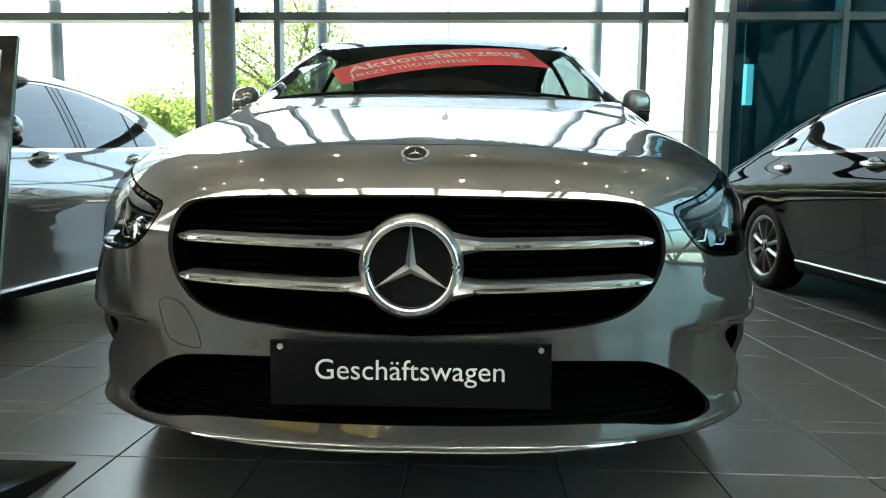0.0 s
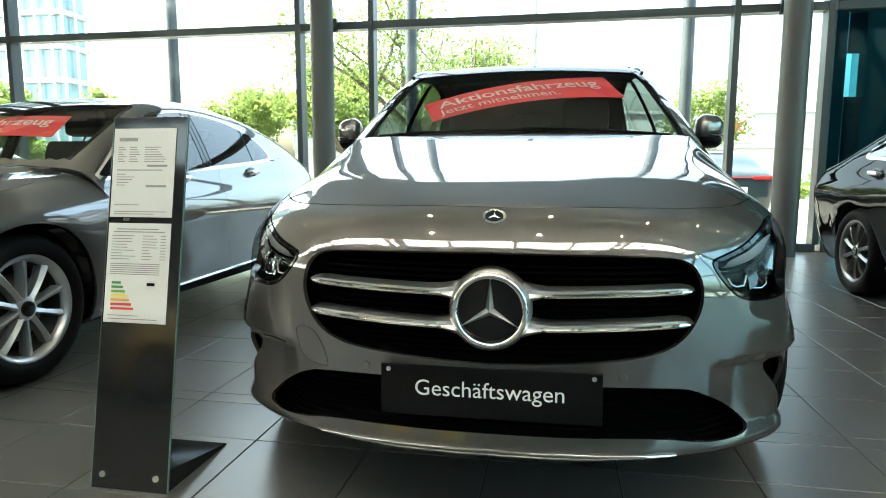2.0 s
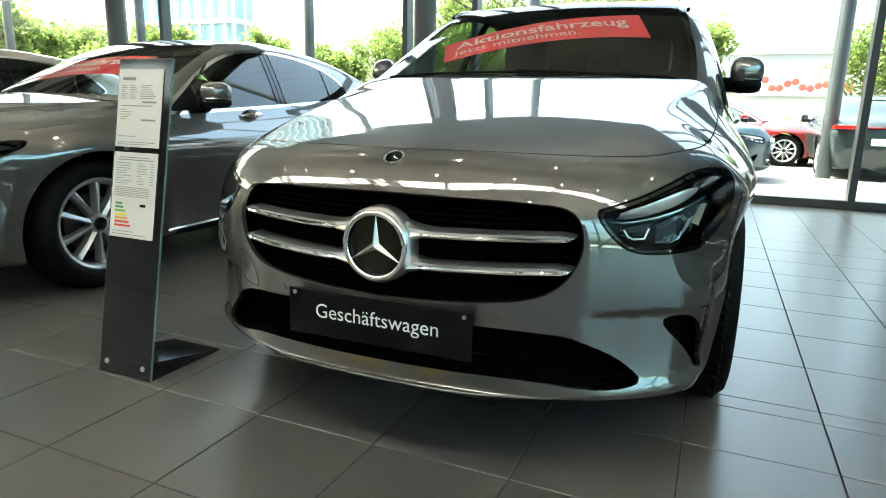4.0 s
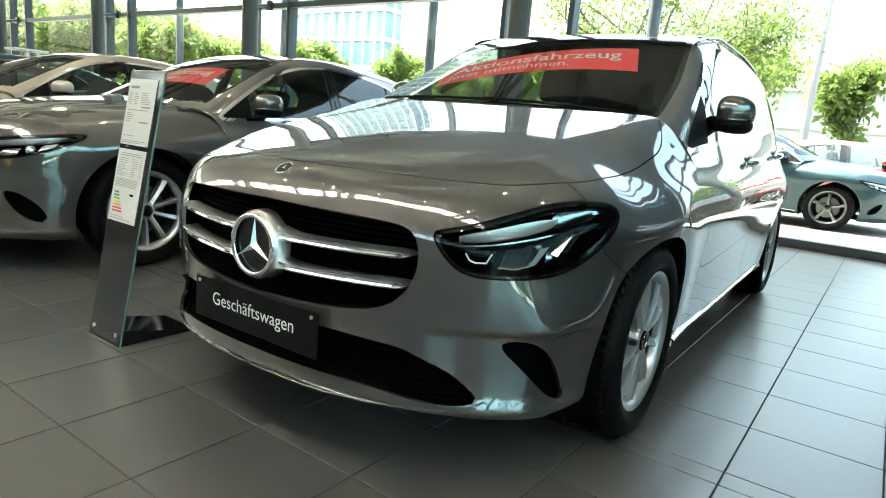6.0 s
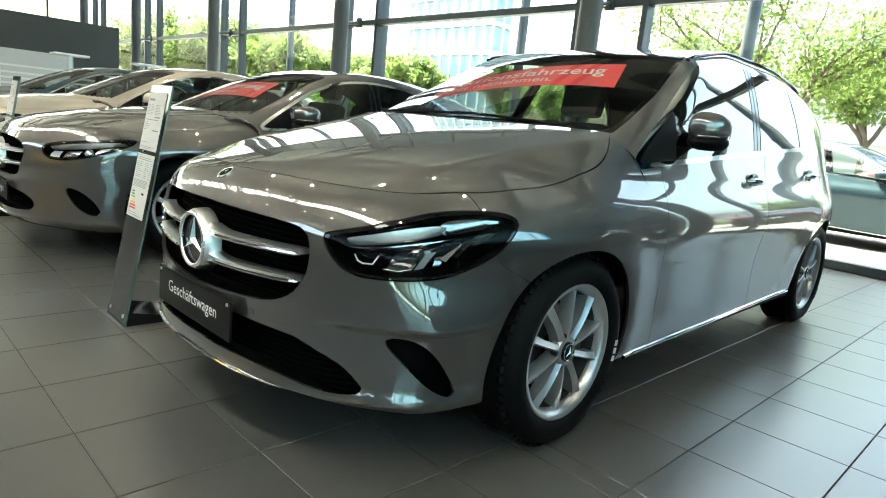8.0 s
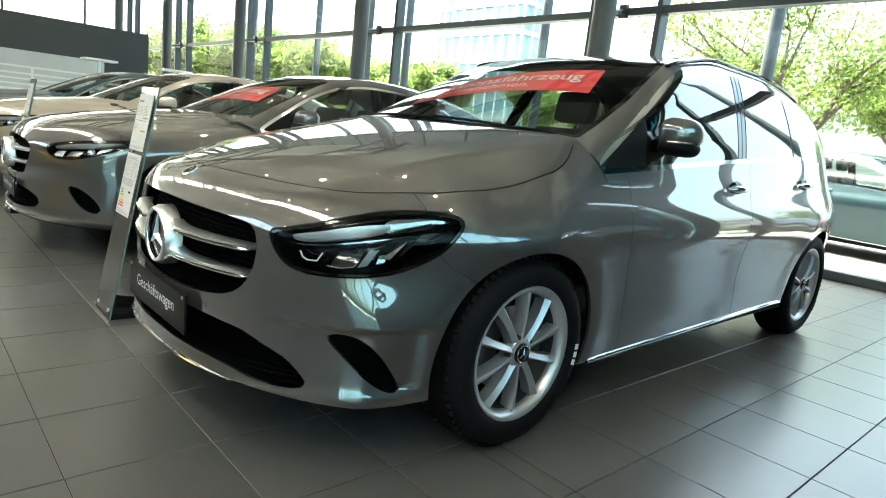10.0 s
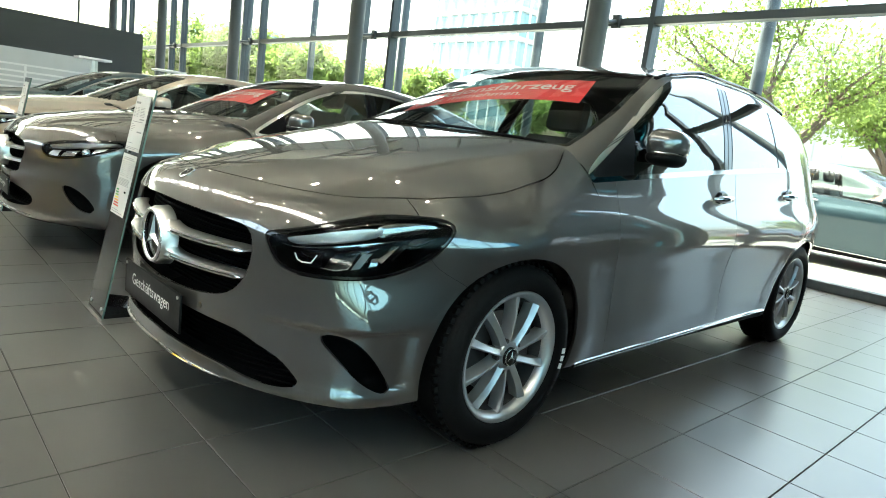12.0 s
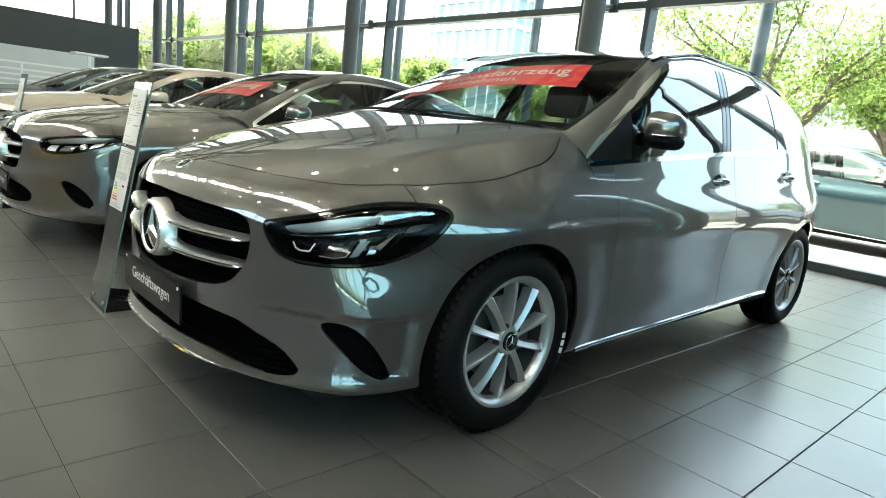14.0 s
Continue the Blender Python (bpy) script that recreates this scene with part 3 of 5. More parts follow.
def side_x(s, y, z, cabin=True):
    y, z = np.asarray(y, float), np.asarray(z, float)
    lo, hi = np.zeros(np.broadcast(y, z).shape), np.full(np.broadcast(y, z).shape, 1.3)
    for _ in range(30):
        mid = (lo + hi) / 2
        ins = s.value(np.stack([mid, y + 0 * mid, z + 0 * mid], -1), cabin) < 0
        lo, hi = np.where(ins, mid, lo), np.where(ins, hi, mid)
    return lo


def top_z(s, x, y, cabin=True):
    x, y = np.asarray(x, float), np.asarray(y, float)
    lo, hi = np.full(np.broadcast(x, y).shape, 0.5), np.full(np.broadcast(x, y).shape, 2.0)
    for _ in range(30):
        mid = (lo + hi) / 2
        ins = s.value(np.stack([x + 0 * mid, y + 0 * mid, mid], -1), cabin) < 0
        lo, hi = np.where(ins, mid, lo), np.where(ins, hi, mid)
    return lo


def tube(points, radius, n=8, closed=False):
    """A round strip along points; radius may differ from point to point."""
    pts = [Vector(p) for p in points]
    rad = radius if hasattr(radius, "__len__") else [radius] * len(pts)
    bm = bmesh.new()
    rings = []
    for i, p in enumerate(pts):
        a = pts[i - 1] if i or closed else pts[0]
        b = pts[(i + 1) % len(pts)] if i < len(pts) - 1 or closed else pts[-1]
        q = (b - a).to_track_quat("Z", "Y")
        rings.append([bm.verts.new(p + q @ Vector((rad[i] * math.cos(2 * math.pi * k / n), rad[i] * math.sin(2 * math.pi * k / n), 0))) for k in range(n)])
    pairs = list(zip(rings, rings[1:])) + ([(rings[-1], rings[0])] if closed else [])
    for p, q in pairs:
        for k in range(n):
            bm.faces.new((p[k], p[(k + 1) % n], q[(k + 1) % n], q[k]))
    if not closed:
        bm.faces.new(rings[0][::-1])
        bm.faces.new(rings[-1])
    bmesh.ops.recalc_face_normals(bm, faces=bm.faces)
    return bm


def star_mesh(r, depth, core=0.17):
    """A raised three-armed star, its hub towards -y."""
    bm = bmesh.new()
    hub = bm.verts.new((0, -depth, 0))
    ring = []
    for i in range(6):
        a = math.pi / 2 + i * math.pi / 3
        q = r if i % 2 == 0 else r * core
        ring.append(bm.verts.new((q * math.cos(a), 0, q * math.sin(a))))
    for i in range(6):
        bm.faces.new((hub, ring[i], ring[(i + 1) % 6]))
    bmesh.ops.recalc_face_normals(bm, faces=bm.faces)
    return bm


def moved(bm, m):
    bmesh.ops.transform(bm, matrix=m, verts=bm.verts)
    return bm


def wheel(parent, at, turn=0.0, spokes=10, rim_mat=None, r=0.322, fine=True):
    """A wheel that faces +x: tyre, rim with its spokes, hub cap, bolts, disc and caliper."""
    rim_mat = rim_mat or ALLOY
    w = new("wheel")
    w.parent = parent
    w.matrix_basis = at
    rr = r * 0.715
    n = 72 if fine else 40
    part("tyre", lathe([(rr - 0.004, -0.19), (r * 0.92, -0.2), (r * 0.985, -0.185), (r, -0.16), (r, -0.055), (r * 0.992, -0.035), (r * 0.968, -0.012), (r * 0.92, 0.004), (r * 0.84, 0.010), (r * 0.76, 0.004), (rr + 0.004, -0.006), (rr - 0.006, -0.012)], n), RUBBER, w, smooth=True)
    part("barrel", lathe([(rr - 0.004, -0.19), (rr - 0.03, -0.17), (rr - 0.036, -0.085), (rr - 0.030, -0.042)], n), BARREL, w, smooth=True)
    part("rim", lathe([(rr - 0.029, -0.042), (rr - 0.027, -0.030), (rr - 0.020, -0.016), (rr - 0.012, -0.009), (rr - 0.004, -0.004), (rr + 0.001, -0.004), (rr + 0.004, -0.010)], n), rim_mat, w, smooth=True)
    bm = bmesh.new()
    for i in range(spokes):
        a0 = 2 * math.pi * i / spokes + turn
        rows = []
        for u in (0.0, 0.15, 0.35, 0.6, 0.85, 1.0):
            rad = 0.045 + u * (rr - 0.062)
            half = (0.0135, 0.0115, 0.0112, 0.0125, 0.0155, 0.0185)[(0.0, 0.15, 0.35, 0.6, 0.85, 1.0).index(u)] * (10 / spokes) ** 0.5
            out = -0.018 + 0.006 * math.sin(math.pi * u) - 0.004 * u
            tw = a0 + 0.035 * u * (1 if i % 2 else -1)
            c, s_ = math.cos(tw), math.sin(tw)
            hand = 1 if i % 2 else -1
            row = []
            for side, dep in ((-1, -0.05), (-1, -0.012), (-0.72, 0.0), (-0.45, 0.002), (0.15, -0.004), (1, -0.010), (1, -0.05)):
                row.append(bm.verts.new((out + dep, rad * c - hand * side * half * s_, rad * s_ + hand * side * half * c)))
            rows.append(row)
        for p, q in zip(rows, rows[1:]):
            for k in range(6):
                bm.faces.new((p[k], p[k + 1], q[k + 1], q[k]))
    bmesh.ops.recalc_face_normals(bm, faces=bm.faces)
    part("spokes", bm, rim_mat, w, smooth=True)
    part("hub", lathe([(0.054, -0.05), (0.053, -0.026), (0.050, -0.020), (0.036, -0.016), (0.034, -0.02), (0.0, -0.02)], 40), rim_mat, w, smooth=True)
    cap = part("hub_cap", lathe([(0.033, -0.02), (0.033, -0.010), (0.028, -0.007), (0.0, -0.007)], 32), GLOSSB, w, "gloss black hub cap with a silver star", smooth=True)
    if fine:
        part("star", moved(star_mesh(0.024, 0.003), Matrix.Translation((-0.0065, 0, 0)) @ Matrix.Rotation(radians(90), 4, "Z")), CHROME, cap)
        part("cap_ring", moved(tube([(0.029 * math.cos(a), 0, 0.029 * math.sin(a)) for a in np.linspace(0, 2 * math.pi, 28, endpoint=False)], 0.0022, 6, True), Matrix.Translation((-0.008, 0, 0)) @ Matrix.Rotation(radians(90), 4, "Z")), CHROME, cap, smooth=True)
        for i in range(5):
            a = 2 * math.pi * i / 5 + turn + 0.31
            bm = bmesh.new()
            rod(bm, (-0.04, 0.055 * math.cos(a), 0.055 * math.sin(a)), (-0.020, 0.055 * math.cos(a), 0.055 * math.sin(a)), 0.0095, n=6)
            part("bolt", bm, STEEL, w)
        for k, a in enumerate(np.radians((14, 20, 26, 34, 40, 46, 52))):
            if k == 3:
                continue
            part("sidewall_print", moved(boxes((0.0085, 0.0105, -0.010, 0.010, r * 0.83, r * 0.885)), Matrix.Rotation(-math.pi / 2 - a + 0.2, 4, "X")), WHITE if k < 3 else RUBBER, w)
        part("caliper", boxes((-0.115, -0.055, 0.09, 0.15, -0.06, 0.09), bevel=0.012), STEEL, w)
        bm = bmesh.new()
        for i in range(64):
            for sgn, off in ((1, 0.0), (-1, 0.5)):
                a = 2 * math.pi * (i + off) / 64
                m = Matrix.Rotation(a, 4, "X") @ pose(-0.045 if sgn > 0 else -0.155, 0, r * 0.983, 0, -26 * sgn, 8 * sgn)
                q = bmesh.ops.create_cube(bm, size=1)
                bmesh.ops.transform(bm, matrix=m @ Matrix.Diagonal((0.042, 0.019, 0.013, 1)), verts=q["verts"])
        tagged(part("tread", bm, RUBBER, w), kind="stuff")
    part("brake_disc", lathe([(0.05, -0.085), (0.145, -0.085), (0.145, -0.105), (0.05, -0.105)], 40), STEEL, w, smooth=True)
    part("back_plate", lathe([(0.0, -0.13), (rr - 0.03, -0.13), (rr - 0.03, -0.14)], 32), PLASTIC, w)
    return w


def seat(parent, x, y, w=0.5):
    s_ = new("seat")
    s_.parent = parent
    s_.matrix_basis = pose(x, y, 0)
    part("cushion", boxes((-w / 2, w / 2, -0.28, 0.22, 0.36, 0.52), bevel=0.05), CLOTH, s_, smooth=True)
    part("backrest", moved(boxes((-w / 2, w / 2, -0.06, 0.07, 0.0, 0.66), bevel=0.05), pose(0, 0.20, 0.48, -17)), CLOTH, s_, smooth=True)
    part("headrest", moved(boxes((-0.14, 0.14, -0.05, 0.05, 0.0, 0.2), bevel=0.045), pose(0, 0.42, 1.15, -12)), CLOTH, s_, smooth=True)
    return s_


def mirror(parent, s, y, z, size, material, hand=1):
    """A wing mirror: housing, dark foot, turn lamp and mirror pane."""
    x0 = float(side_x(s, y, z))
    m = new("wing_mirror")
    m.parent = parent
    m.matrix_basis = Matrix.Diagonal((hand, 1, 1, 1)) @ pose(0, 0, 0)
    bm = bmesh.new()
    bmesh.ops.create_uvsphere(bm, u_segments=32, v_segments=20, radius=1)
    w, d, h = size
    for v in bm.verts:
        v.co.x = math.copysign(abs(v.co.x) ** 0.72, v.co.x)
        v.co.z = math.copysign(abs(v.co.z) ** 0.75, v.co.z)
        v.co.y = v.co.y if v.co.y < 0 else min(v.co.y, 0.35)
        k = 1 - 0.14 * (v.co.x + 1) / 2
        v.co = Vector((v.co.x * w / 2, v.co.y * d + 0.03 * v.co.x, v.co.z * h / 2 * k))
    moved(bm, Matrix.Translation((x0 + 0.02 + w / 2, y + 0.02, z + h * 0.25)))
    part("housing", bm, material, m, smooth=True)
    bm = bmesh.new()
    bmesh.ops.create_uvsphere(bm, u_segments=24, v_segments=14, radius=1)
    for v in bm.verts:
        v.co.x = math.copysign(abs(v.co.x) ** 0.55, v.co.x)
        v.co.y = min(v.co.y, 0.3)
        v.co = Vector((v.co.x * w * 0.47, v.co.y * d * 0.94 + 0.03 * v.co.x, v.co.z * h * 0.24))
    moved(bm, Matrix.Translation((x0 + 0.02 + w / 2, y + 0.022, z - h * 0.12)))
    part("lower_shell", bm, PLASTIC, m, smooth=True)
    part("turn_lamp", tube([(x0 + 0.035 + (w - 0.02) * u, y + 0.02 - d * 0.93 * math.sqrt(max(0.0, 1 - (2 * u - 1) ** 4)) * 0.96 + 0.03 * (2 * u - 1), z + h * 0.02) for u in np.linspace(0.35, 0.99, 10)], 0.005, 8), LAMPM, m, "clear turn lamp strip", smooth=True)
    part("foot", moved(boxes((x0 - 0.03, x0 + 0.08, y - 0.01, y + 0.07, z - 0.045, z + 0.015), bevel=0.012), Matrix()), PLASTIC, m, smooth=True)
    part("pane", boxes((x0 + 0.035, x0 + w - 0.005, y + 0.02 + 0.36 * d, y + 0.02 + 0.36 * d + 0.004, z - h * 0.05, z + h * 0.62), bevel=0.0015), CHROME, m)
    return m


def door_handle(parent, s, y, z, hand=1):
    x0 = float(side_x(s, y, z))
    h = new("door_handle")
    h.parent = parent
    h.matrix_basis = Matrix.Diagonal((hand, 1, 1, 1))
    bm = bmesh.new()
    bmesh.ops.create_uvsphere(bm, u_segments=24, v_segments=12, radius=1)
    moved(bm, pose(x0 - 0.002, y, z) @ Matrix.Diagonal((0.010, 0.085, 0.046, 1)))
    part("cup", bm, GLOSSB, h, smooth=True)
    part("grip", tube([(x0 + 0.003 + 0.026 * math.sin(math.pi * u) ** 0.6, y - 0.10 + 0.20 * u, z + 0.004 + 0.012 * u) for u in np.linspace(0, 1, 12)], [0.009 + 0.010 * math.sin(math.pi * u) for u in np.linspace(0, 1, 12)], 10), CHROME, h, "chrome grip", smooth=True)
    return h


def build_car(name, label, s, feat, colour, at, level=2, group="", banner=False, privacy=None):
    car = thing(name, label, "car", group, at=at)
    fine = level == 2
    na, nu, nm = ((50, 34, 16), (90, 60, 30), (160, 110, 50))[level]
    A = s.skin(False, na, nu, nm)
    A, _ = clip(A, s.back(A[0][:, 0], A[0][:, 1]))
    B = s.skin(True, na, (14, 24, 36)[level], (46, 90, 170)[level])
    _, B = clip(B, s.back(B[0][:, 0], B[0][:, 1]))

    def arch(v, hub, rx=feat.get("arch", (0.377, 0.372))[0], rz=feat.get("arch", (0.377, 0.372))[1]):
        return np.where(v[:, 0] > 0.45, (np.hypot((v[:, 1] - hub + 0.005) / rx, (v[:, 2] - 0.315) / rz) - 1) * 0.36, 1.0)

    def lampq(v):
        return 0.54 * v[:, 0] + 0.84 * v[:, 1]

    lamp_poly, fog_poly = round_poly(feat["lamp"], 2), round_poly(feat["fog"], 2)
    grille_poly, intake_poly = np.array(feat["grille"]), np.array(feat["intake"])

    def sym(poly):
        poly = np.array(poly, float)
        return round_poly(np.concatenate([poly, (poly * [-1, 1])[::-1]]), 2)
    gp, ip = sym(grille_poly), sym(intake_poly)
    near = lambda v: np.where(v[:, 1] > 0.75, 1.0, 0.0)
    f_grille = lambda v: polyfield(v[:, 0], v[:, 2], gp) + near(v)
    f_intake = lambda v: polyfield(v[:, 0], v[:, 2], ip) + near(v)
    f_fog = lambda v: polyfield(lampq(v), v[:, 2], fog_poly) + near(v)
    f_lamp = lambda v: polyfield(lampq(v), v[:, 2], lamp_poly) + np.where(v[:, 1] > 1.0, 1.0, 0)

    # a dark inner shell behind the skin
    v, n, t = A
    dep = 0.022 + 0.07 * (f_grille(v) < 0.01) + 0.07 * (f_lamp(v) < 0.005) + 0.05 * (f_intake(v) < 0.005) + 0.03 * (f_fog(v) < 0.004)
    inner = (v - n * dep[:, None], n, t)
    _, inner = clip(inner, arch(inner[0], s.hub_f))
    skin_part("inner_shell", both(inner), MESHB, car, "black inner shell behind the panels", rim=0)

    _, A = clip(A, arch(A[0], s.hub_f))
    _, A = clip(A, f_grille(A[0]))
    _, A = clip(A, f_intake(A[0]))
    _, A = clip(A, f_fog(A[0]))
    lamp, A = clip(A, f_lamp(A[0]) - 0.0)
    _, A = clip(A, f_lamp(A[0]) - 0.004)
    surround, lamp = clip(lamp, -(f_lamp(lamp[0]) + 0.007))
    hp = np.array(feat["hood"])
    hp = round_poly(np.concatenate([hp, (hp * [-1, 1])[::-1]]), 2)
    fh = lambda v: np.where(v[:, 2] > 0.66, polyfield(v[:, 0], v[:, 1], hp), 0.2)
    g = feat.get("gap", 0.0010)
    hood, rest = clip(A, fh(A[0]) + g)
    _, rest = clip(rest, fh(rest[0]) - g)
    skin_part("hood", both(hood), colour, car)
    seam = curve(*feat["seam"])
    bump_, fend = clip(rest, rest[0][:, 1] - seam(rest[0][:, 2]) + g * 0.7)
    _, fend = clip(fend, fend[0][:, 1] - seam(fend[0][:, 2]) - g * 0.7)
    # sub sill
    skin_part("front_bumper", both(bump_), colour, car)

    _, B = clip(B, arch(B[0], s.hub_r))
    _, B = clip(B, arch(B[0], s.hub_f))
    dlo = round_poly(feat["dlo"], 2)
    sp = np.array(feat["screen"])
    sp = np.concatenate([sp, (sp * [-1, 1])[::-1]])
    f_scr = lambda v: np.where((v[:, 2] > 0.95) & (v[:, 1] < 2.4), polyfield(v[:, 0], v[:, 1] - s.bow * v[:, 0] ** 2, sp), 0.5)
    f_dlo = lambda v: np.where((v[:, 0] > 0.3), polyfield(v[:, 1], v[:, 2], dlo), 0.5)
    scr, Bo = clip(B, f_scr(B[0]))
    win, Bo = clip(Bo, f_dlo(Bo[0]))
    trim, Bo = clip(Bo, f_dlo(Bo[0]) - feat.get("trim", 0.014))
    skin_part("windscreen", both(scr), SCREEN, car, "clear windscreen", rim=0).visible_shadow = False
    v, n, t = scr
    # black edge print of the windscreen
    edge = clip(scr, f_scr(v) + 0.022)[1]
    edge = (edge[0] - edge[1] * 0.004, edge[1], edge[2])
    skin_part("screen_edge", both(edge), GLOSSB, car, rim=0)
    # dark inner liner of the cabin
    v, n, t = Bo
    lin = (v - n * 0.03, n, t)
    skin_part("cabin_liner", both(lin), CABIN, car, rim=0)
    p1, p2, p3 = feat["pillars"]
    for sgn in (1, -1):
        mm = (lambda q: q) if sgn > 0 else mirrored
        skin_part("headlight_rim", mm(surround), GLOSSB, car, rim=0.02)
        lens = skin_part("headlight", mm(lamp), LENS, car, "clear headlight with dark housing and silver reflectors", rim=0)
        headlamp_inside(s, lens, sgn, feat, fine)
        skin_part("window_trim", mm(trim), CHROME, car, "polished chrome window trim", rim=0.006)
        q = win
        lean = feat.get("lean", 0.0)
        pos = lambda q: q[0][:, 1] - lean * (q[0][:, 2] - 1.0)
        tri_, q2 = clip(q, pos(q) - p1)
        skin_part("mirror_triangle", mm(tri_), PLASTIC, car, rim=0)
        w1, q2 = clip(q2, pos(q2) - p2 + 0.052)
        skin_part("side_window", mm(w1), privacy or PRIVACY, car, rim=0)
        for lo_, hi_, m_, n_ in ((-0.052, -0.040, PLASTIC, "window_seal"), (-0.040, -0.002, GLOSSB, "pillar_cover"), (-0.002, 0.006, PLASTIC, "window_seal"), (0.006, 0.044, GLOSSB, "pillar_cover"), (0.044, 0.056, PLASTIC, "window_seal")):
            bp, q2 = clip(q2, pos(q2) - p2 - hi_)
            skin_part(n_, mm(bp), m_, car, rim=0)
        lean = feat.get("lean_rear", lean)
        w2, q2 = clip(q2, pos(q2) - p3 + 0.010)
        skin_part("side_window", mm(w2), privacy or PRIVACY, car, rim=0)
        bp, w3 = clip(q2, pos(q2) - p3 - 0.010)
        skin_part("window_seal", mm(bp), PLASTIC, car, rim=0)
        skin_part("side_window", mm(w3), privacy or PRIVACY, car, rim=0)
    # fender, doors, sill and the rest of the shell
    low = feat["sill"]
    f_sill = lambda v: np.where((v[:, 1] > s.hub_f + 0.2) & (v[:, 1] < s.hub_r), v[:, 2] - (low[0] + (v[:, 1] - s.hub_f - 0.4) * low[1]), 0.5)
    sill, Bo = clip(Bo, f_sill(Bo[0]))
    skin_part("sill", both(sill), PLASTIC, car, rim=0.02)
    d1, d2, d3 = (curve(*c) for c in feat["doors"])
    # the part ahead of the first door line joins the fender
    aside = lambda v: np.maximum(np.maximum(v[:, 1] - d1(v[:, 2]), v[:, 2] - feat["dlo"][0][1] - 0.02), 0.5 - v[:, 0])
    fb, Bo = clip(Bo, aside(Bo[0]) + g * 0.5)
    _, Bo = clip(Bo, aside(Bo[0]) - g * 0.5)
    fender = joined(fend, fb)
    doors = []
    for d, nm_ in ((d2, "front_door"), (d3, "rear_door")):
        fld = lambda v: np.where((v[:, 0] > 0.5) & (v[:, 2] < feat["belt"](v[:, 1])), v[:, 1] - d(v[:, 2]), 0.3)
        dd, Bo = clip(Bo, fld(Bo[0]) + g)
        _, Bo = clip(Bo, fld(Bo[0]) - g)
        doors.append((nm_, dd))
    skin_part("body_shell", both(Bo), colour, car, rim=0.02)
    for sgn in (1, -1):
        mm = (lambda q: q) if sgn > 0 else mirrored
        skin_part("fender", mm(fender), colour, car)
        for (nm_, dd), hy in zip(doors, feat["handles"]):
            ob = skin_part(nm_, mm(dd), colour, car)
            if ob:
                door_handle(ob, s, hy[0], hy[1], sgn)
        ys = np.linspace(s.hub_f + 0.40, s.hub_r - 0.41, 24)
        zs = low[0] + (ys - s.hub_f - 0.4) * low[1] + 0.004
        part("sill_strip", tube([(sgn * (xx + 0.003), y, z) for xx, y, z in zip(side_x(s, ys, zs), ys, zs)], 0.009, 8), CHROME, car, "thin chrome strip", smooth=True)
        mirror(car, s, feat["mirror"][0], feat["mirror"][1], feat.get("mirror_size", (0.21, 0.11, 0.15)), colour, sgn)
        for hub in (s.hub_f, s.hub_r):
            bm = bmesh.new()
            for i in range(24):
                a0, a1 = math.pi * i / 24 - 0.25, math.pi * (i + 1) / 24 - 0.25
                ring = [(0.372 * math.cos(a), 0.368 * math.sin(a)) for a in (a0, a1 + (0.25 if i == 23 else 0))]
                q = [bm.verts.new((xx, hub - 0.005 + c, 0.315 + z)) for xx in (sgn * 0.80, sgn * 0.5) for c, z in ring]
                bm.faces.new((q[0], q[1], q[3], q[2]))
            part("arch_liner", bm, PLASTIC, car)
            st = feat.get("steer", 0.0) if hub == s.hub_f else 0.0
            wheel(car, pose(sgn * feat.get("track", 0.845), hub, 0.322, 0, 0, (0 if sgn > 0 else 180) + st), 0.3, feat.get("spokes", 10), feat.get("rim"), fine=fine)
    if fine:
        for x0_, x1_, dy in ((-0.58, 0.06, 0.012), (0.02, 0.60, 0.03)):
            us = np.linspace(0, 1, 14)
            xs = x0_ + (x1_ - x0_) * us
            ys = s.cowl + 0.03 + s.bow * xs ** 2 + dy * (1 - us) * 0.4
            wp = part("wiper", tube([(x, y, z + 0.012) for x, y, z in zip(xs, ys, top_z(s, np.abs(xs), ys))], 0.006, 6), PLASTIC, car, smooth=True)
            part("wiper_blade", tube([(x, y + 0.012, z + 0.006) for x, y, z in zip(xs, ys, top_z(s, np.abs(xs), ys + 0.012))], 0.004, 6), RUBBER, wp, smooth=True)
        for sgn in (1, -1):
            ys = np.linspace(1.95, 3.55, 30)
            xs = np.array([float(side_x(s, y, float(s.roof(y)) - 0.065)) for y in ys]) - 0.03
            part("roof_rail", tube([(sgn * x, y, z + 0.004 + 0.012 * math.sin(math.pi * (y - 1.95) / 1.6) ** 0.3) for x, y, z in zip(xs, ys, top_z(s, xs, ys))], 0.009, 8), GLOSSB, car, smooth=True)
    if feat.get("tail_lamps"):
        zt = 0.86
        yt = s.tail - 0.02
        for sgn in (1, -1):
            part("tail_lamp", boxes((min(sgn * 0.35, sgn * 0.80), max(sgn * 0.35, sgn * 0.80), yt - 0.25, yt + 0.015, zt - 0.03, zt + 0.03), bevel=0.012), TAILRED, car, "red tail lamp")
        part("tail_bar", boxes((-0.36, 0.36, yt - 0.1, yt + 0.012, zt - 0.007, zt + 0.007), bevel=0.003), TAILRED, car)
        part("plate_board", boxes((-0.26, 0.26, yt - 0.1, yt + 0.03, zt - 0.28, zt - 0.17), bevel=0.006), WHITE, car)
    nose_parts(s, car, feat, fine)
    inside(s, car, fine)
    if banner:
        banner_on(s, car, *(banner if banner is not True else ()))
    return car


